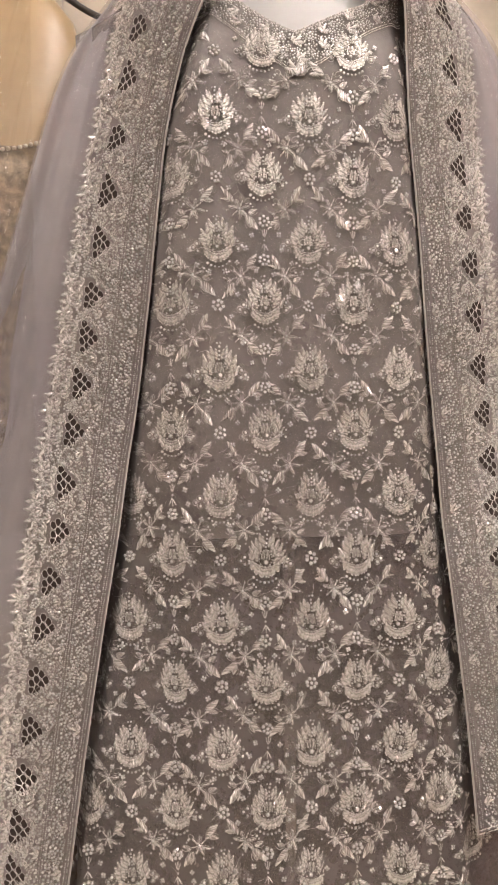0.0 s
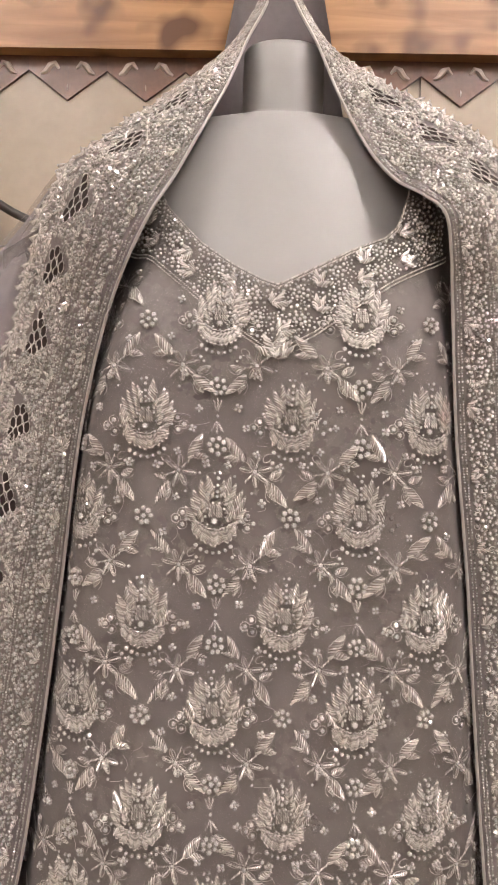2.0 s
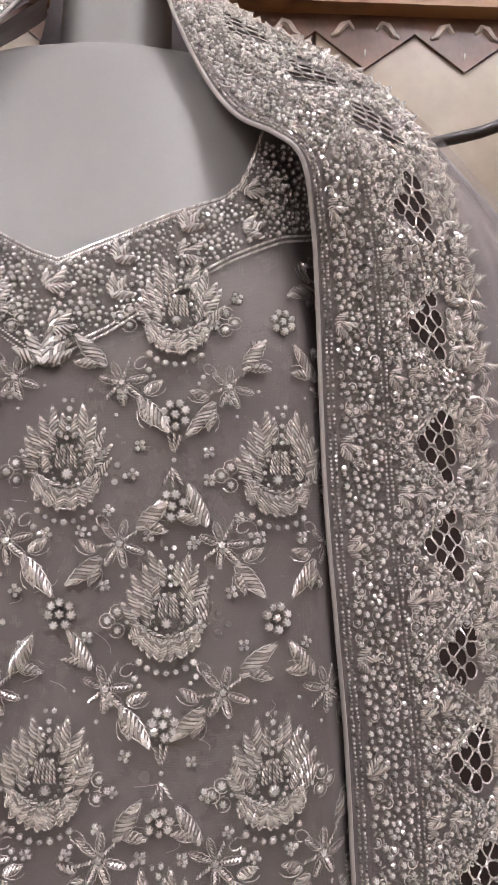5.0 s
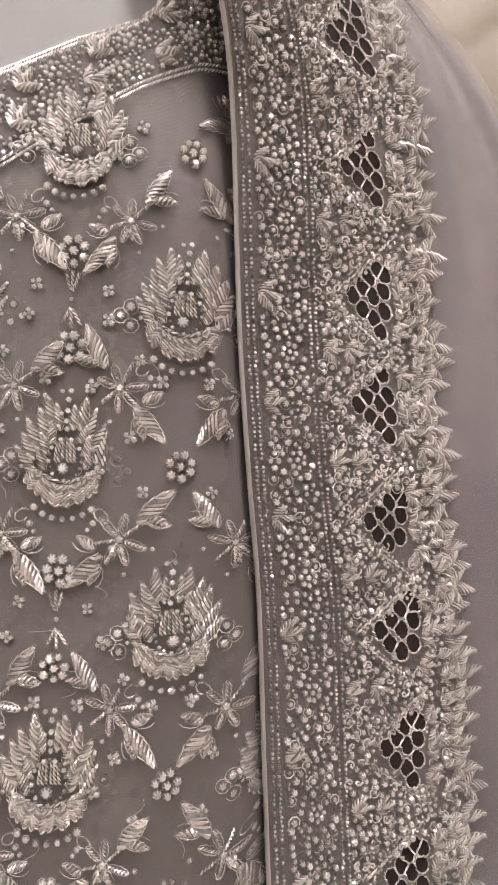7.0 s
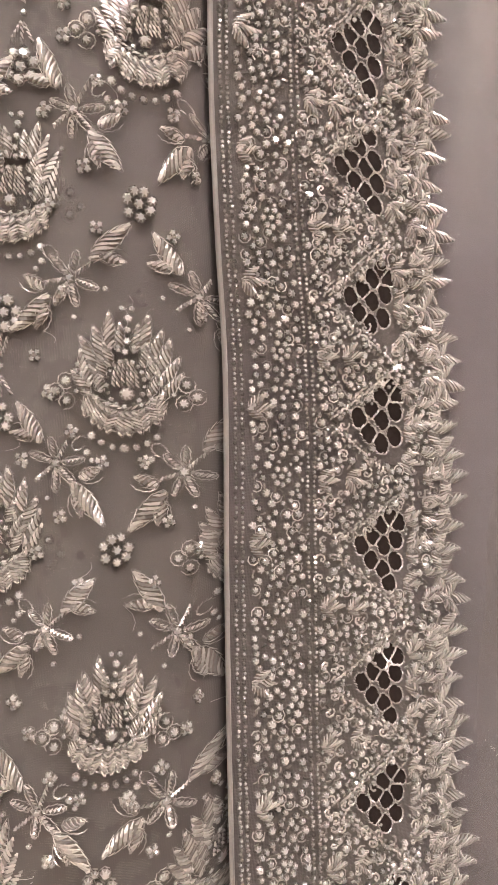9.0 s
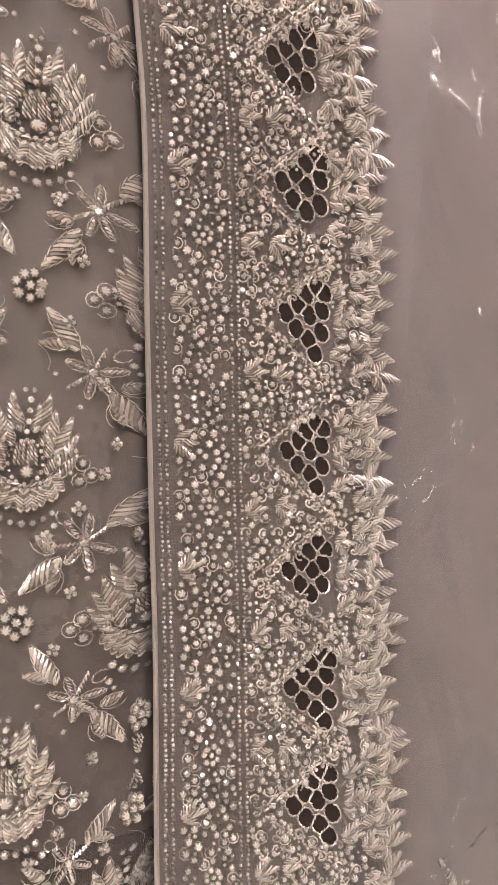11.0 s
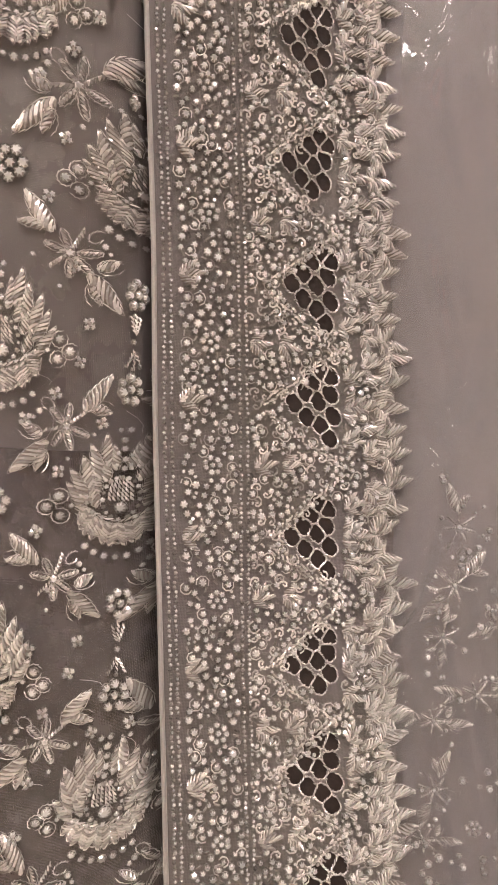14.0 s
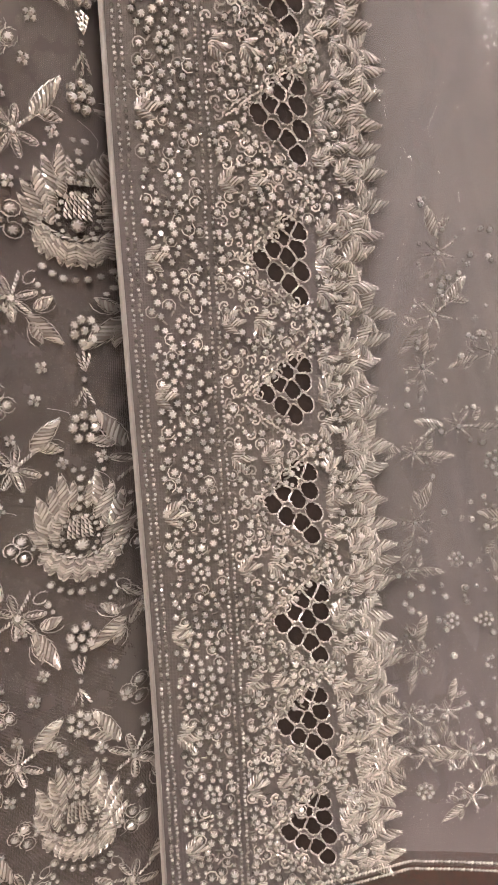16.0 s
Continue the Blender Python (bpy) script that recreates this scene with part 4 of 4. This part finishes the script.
# collar behind the neck
grid = [[(0.055 * math.sin(a) * (1 + 3.2 * max(0, 1.8 - z)), 0.20 + 0.03 * math.cos(a), z) for a in [-1.6 + 3.2 * j / 12 for j in range(13)]] for z in [1.50 + 0.03 * i for i in range(11)]]
part("collar_back", sheet("collar_back", grid, [JACKET_NET]), jacket, label="plain collar behind the neck")

# plain outer panels of the jacket, with soft folds
OUTER_R = [(0.02, 0.22, 1.80), (0.05, 0.21, 1.745), (0.085, 0.20, 1.685), (0.135, 0.185, 1.65), (0.195, 0.17, 1.617), (0.255, 0.15, 1.575), (0.297, 0.135, 1.53), (0.332, 0.12, 1.48), (0.364, 0.105, 1.43),
           (0.402, 0.10, 1.36), (0.47, 0.098, 1.23), (0.53, 0.098, 1.12), (0.60, 0.098, 1.02), (0.70, 0.098, 0.9), (0.74, 0.096, 0.79), (0.78, 0.092, 0.68), (0.80, 0.09, 0.57), (0.82, 0.07, 0.43), (0.84, 0.05, 0.255), (0.85, 0.03, 0.100)]
OUTER_L = [(-0.02, 0.22, 1.80), (-0.05, 0.21, 1.745), (-0.085, 0.20, 1.685), (-0.14, 0.18, 1.628), (-0.20, 0.16, 1.58), (-0.245, 0.14, 1.54), (-0.275, 0.13, 1.505), (-0.305, 0.12, 1.455), (-0.348, 0.10, 1.385), (-0.382, 0.088, 1.31),
           (-0.412, 0.088, 1.22), (-0.475, 0.088, 1.0), (-0.52, 0.088, 0.86), (-0.58, 0.088, 0.72), (-0.62, 0.086, 0.63), (-0.66, 0.082, 0.52), (-0.69, 0.09, 0.42), (-0.72, 0.07, 0.32), (-0.75, 0.05, 0.17), (-0.77, 0.03, 0.04), (-0.78, 0.02, -0.10)]
for strip, outer, side in ((RIGHT, OUTER_R, 1), (LEFT, OUTER_L, -1)):
    far = resample(outer, 120)
    grid = []
    for i in range(12, 120):
        w = i / 119 * (strip.n - 1)
        p0 = strip.i[int(w)].lerp(strip.o[int(w)], 0.86)
        p0.y += 0.006
        row = []
        for j in range(25):
            f = j / 24
            p = p0.lerp(far[i], f)
            p.y += 0.010 * math.sin(f * 9 + i * 0.02) * f + 0.004 * math.sin(f * 23 + i * .05) * f
            row.append(tuple(p))
        grid.append(row)
    part("outer_panel", sheet("outer_panel", grid, [SHEER]), jacket, label="plain sheer organza panel")
    back = [[(x, y + 0.014, z) for x, y, z in row] for row in grid]
    lining = part("lining", sheet("lining", back, [LINING]), jacket, label="mauve net lining under the sheer panel")
    if side > 0:
        lining_right, lining_grid = lining, back
    # corded hem
    b = Build()
    low = [Vector(p) for p in grid[-1]]
    if side > 0:
        low = [strip.at(1.362, 0.131 * q / 12) for q in range(13)] + low[2:]
    for off in (0.0, 0.006):
        row = resample([p + Vector((0, -0.004, 0.001 + off)) for p in low], 230)
        for p, q2 in zip(row, row[1:]):
            b.tube([p - Vector((0, 0, .0008)), p.lerp(q2, .5) + Vector((0, -.0010, 0)), q2 + Vector((0, 0, .0008))], 0.0010 * g.uniform(.7, 1.2), 4, 0)
    part("hem_cord", b.data("hem_cord", [THREAD]), jacket, label="beaded cord along the hem")

def lining_y(x, z):
    return min((p for row in lining_grid for p in row), key=lambda p: (p[0] - x) ** 2 + (p[2] - z) ** 2)[1]


# embroidered sleeve end seen through the sheer panel
g = random.Random(77)


def on_sleeve(x, z, lift):
    m = Matrix(((1, 0, 0, x), (0, 0, -1, lining_y(x, z) - 0.0130 - lift), (0, 1, 0, z), (0, 0, 0, 1)))
    return m @ Matrix.Rotation(g.uniform(-1, 1), 4, "Z") @ Matrix.Scale(g.uniform(.60, .85), 4)


for i in range(12):
    for j in range(13):
        x, z = 0.448 + 0.027 * i + g.uniform(-.009, .009), 0.125 + 0.034 * j + g.uniform(-.009, .009)
        if z > 0.53 - 0.55 * (x - 0.43) or z < 0.13 or g.random() < 0.10:
            continue
        name, pool = g.choice((("leaf_sprig", SPRIG[1]), ("stone_rosette", CLUSTER), ("bead_dot", DOT), ("leaf_sprig", SPRIG[-1]), ("bead_dot", DOT), ("stone_rosette", CLUSTER)))
        m = on_sleeve(x, z, 0.0)
        if name == "stone_rosette":
            place_cluster(pool, jacket, m, g)
        elif name == "bead_dot":
            part(name, g.choice(pool), jacket, m)
        else:
            place_motif(name, pool, jacket, m, g, "leaf", LEAVES)
b = Build()
for i in range(640):
    x, z = g.uniform(.44, .78), g.uniform(.13, .56)
    if z < 0.55 - 0.5 * (x - 0.43):
        b.stone(0, 0, g.uniform(.0022, .0042), g, 1, 0.001, on_sleeve(x, z, 0.001))
tagged(part("crystal_scatter", b.data("crystal_scatter", [THREAD, STONE, CUT, DARK, RIB_SHADE]), jacket, label="scattered crystals on the sleeve"), kind="stuff")

# ---------------------------------------------------------------- neckline of the tunic
b = Build()
xs = [-0.128 + 0.27 * i / 140 for i in range(141)]
for off, r in ((0.0, 0.0014), (-0.0032, 0.0011)):
    pts = [cloth_frame(x, along(NECK, x) + off, 0.0012).translation for x in xs]
    for p, q2 in zip(pts, pts[1:]):
        b.tube([p - Vector((0, 0, .0009)), p.lerp(q2, .5) + Vector((0, -.0008, 0)), q2 + Vector((0, 0, .0009))], r * 0.75, 4, 0)
for off in (0.0, -0.0042):
    pts = [cloth_frame(x, along(BAND2, x) + off, 0.0014).translation for x in [-0.19 + 0.375 * i / 190 for i in range(191)]]
    for p, q2 in zip(pts, pts[1:]):
        b.tube([p - Vector((0, 0, .0009)), p.lerp(q2, .5) + Vector((0, -.0008, 0)), q2 + Vector((0, 0, .0009))], 0.0009, 4, 0)
band = part("neckline_band", b.data("neckline_band", [THREAD]), tunic, label="corded silver neckline band")
g = random.Random(5)
taken = []
for i in range(15):
    x = -0.15 + 0.0215 * i
    hi, lo = min(along(NECK, x), 1.44), along(BAND2, x)
    for f in (0.3, 0.68):
        z = lo + (hi - lo) * (f + g.uniform(-.06, .06))
        xx = x + g.uniform(-.004, .004)
        name, pool, sc = (("leaf_spray", SPRAY3, 1.15) if (i + int(f * 3)) % 2 else ("stone_rosette", CLUSTER, 0.85))
        if name == "stone_rosette":
            place_cluster(pool, tunic, cloth_frame(xx, z, 0.0005, g.uniform(-3, 3), sc), g)
        else:
            part(name, g.choice(pool), band, cloth_frame(xx, z, 0.0005, math.copysign(0.6, x) + g.uniform(-.5, .5) + (math.pi if x < 0 else 0), sc))
        taken.append((xx, z, 0.006))
part("leaf_fan", FAN[0], band, cloth_frame(0.0, 1.270, 0.0008, math.pi / 2, 1.5))
b = Build()
placed = []
for tries in range(14000):
    x = g.uniform(-.17, .18)
    hi, lo = min(along(NECK, x) - .004, 1.45), along(BAND2, x) + .004
    z = g.uniform(lo, hi)
    r = g.choice((.0017, .0021, .0025)) if tries < 8000 else .0014
    if any((x - a) ** 2 + (z - c) ** 2 < (rr + r) ** 2 for a, c, rr in taken) or any((x - a) ** 2 + (z - c) ** 2 < (rr + r) ** 2 for a, c, rr in placed):
        continue
    placed.append((x, z, r))
    b.stone(0, 0, r, g, 1, 0.0, cloth_frame(x, z, 0.0003))
tagged(part("crystal_scatter", b.data("crystal_scatter", [THREAD, STONE, CUT, DARK, RIB_SHADE]), band), kind="stuff")

# ---------------------------------------------------------------- neighbours
NEIGH = [(0.70, 0, 0, 0.15, 0.10), (0.95, 0, 0, 0.14, 0.095), (1.15, 0, 0, 0.165, 0.10), (1.28, 0, 0, 0.18, 0.10), (1.38, 0, 0, 0.185, 0.085), (1.46, 0, 0.01, 0.165, 0.07),
         (1.52, 0, 0.02, 0.12, 0.055), (1.56, 0, 0.03, 0.06, 0.045), (1.60, 0, 0.03, 0.043, 0.042), (1.66, 0, 0.03, 0.042, 0.04), (1.668, 0, 0.03, 0.03, 0.03)]
DRESS = [(FLOOR_Z + 0.001, 0, 0.0, 0.24, 0.09), (0.5, 0, 0.0, 0.21, 0.085), (0.70, 0, 0, 0.175, 0.105), (0.95, 0, 0, 0.165, 0.102), (1.15, 0, 0, 0.185, 0.108)]


def neighbour(x, y, form_mat, dress_mat, top, dress_label, form_label, turn):
    base = pose(x, y, 0, 0, 0, turn) @ Matrix.Diagonal((1, 0.8, 1, 1))
    f = tagged(new("mannequin", loft(NEIGH).data("mannequin", [form_mat], True)), form_label, "mannequin", "neighbouring forms")
    f.matrix_basis = base
    cloth = loft(DRESS + [(top, 0, 0, 0.193, 0.108)])
    for v in cloth.v[-48:]:
        v.z += 0.09 * (v.x / 0.193) ** 2
    d = tagged(new("dress", cloth.data("dress", [dress_mat], True)), dress_label, "dress")
    d.matrix_basis = base


neighbour(-0.535, 0.18, TAN_FORM, SEQUIN, 1.18, "bronze sequinned dress on a tan form", "tan plastic torso form in a plastic cover", 8)
neighbour(0.615, 0.18, TAN_FORM, PINK, 1.28, "salmon pink dress on a tan form", "tan plastic torso form beside the dress", -8)
b = Build()
g = random.Random(3)
for i in range(60):
    w = math.radians(-175 + 170 * i / 59)
    b.dome(0, 0, .004, .004, .004)
    for v in b.v[-17:]:
        px = v.copy()
        v.x, v.y, v.z = 0.196 * math.cos(w) + px.x, 0.092 * math.sin(w) - px.z, 1.187 + 0.09 * math.cos(w) ** 2 + px.y
part_pearls = tagged(part("pearl_string", b.data("pearl_string", [PEARL], True), None, pose(-0.535, 0.18, 0, 0, 0, 8)), "string of small pearls along the bronze neckline", "pearls")


def hanger(x, y, z, turn):
    hg = thing("clothes_hanger", "black wire clothes hanger behind the garment", "hanger", "hangers")
    hg.matrix_basis = pose(x, y, z, 0, 0, turn)
    b = Build()
    b.tube([Vector((0.034 * math.cos(a) + 0.018, 0, 0.034 * math.sin(a) + 0.016)) for a in [3.3 - 0.45 * i for i in range(10)]] + [Vector((0.0, 0, 0.0))], 0.0032, 6, 0, False)
    part("hook", b.data("hook", [WIRE], True), hg)
    b = Build()
    b.tube(resample([(-0.21, 0, -0.13), (-0.16, 0, -0.075), (-0.07, 0, -0.045), (0, 0, 0.0), (0.063, 0, -0.048), (0.135, 0, -0.098), (0.2, 0, -0.125)], 40), 0.006, 8, 0, False)
    part("shoulder_bar", b.data("shoulder_bar", [WIRE], True), hg)


hanger(-0.487, 0.20, 1.585, 0)
hanger(0.45, 0.20, 1.615, 0)


def film_sheet(name, x0, x1, z0, z1, y, seed, label):
    g = random.Random(seed)
    ph = [g.uniform(0, 6) for _ in range(6)]
    ridges = [(g.uniform(x0, x1), g.uniform(z0, z1), g.choice((-1, 1)) * g.uniform(.2, .9), g.uniform(.004, .009), g.uniform(.08, .42)) for _ in range(34)]
    grid = []
    for i in range(140):
        z = z0 + (z1 - z0) * i / 139
        row = []
        for j in range(130):
            x = x0 + (x1 - x0) * j / 129
            d = 0.004 * math.sin(z * 70 + 30 * math.sin(x * 9 + ph[3]) + ph[4]) + 0.006 * math.sin(x * 60 + z * 9 + ph[0]) + 0.004 * math.sin(x * 25 - z * 22 + ph[1]) + 0.003 * math.sin(x * 130 + z * 14 + ph[2])
            for xk, zk, lean, wide, tip in ridges:
                q = (x - xk + lean * (z - zk)) / wide
                if abs(q) < 3 and abs(z - zk) < 0.12:
                    d += math.exp(-q * q) * (tip * (z - zk) - 0.006) * (1 - ((z - zk) / 0.12) ** 2)
            row.append((x, y + d, z))
        grid.append(row)
    ob = tagged(new(name, sheet(name, grid, [FILM])), label, "plastic cover")
    ob.visible_shadow = False
    return ob


film_sheet("plastic_cover", 0.385, 0.85, 0.12, 1.42, 0.030, 1, "clear crinkled plastic garment cover")
film_sheet("plastic_cover", -0.90, -0.42, 0.55, 1.5, 0.045, 2, "clear crinkled plastic garment cover")
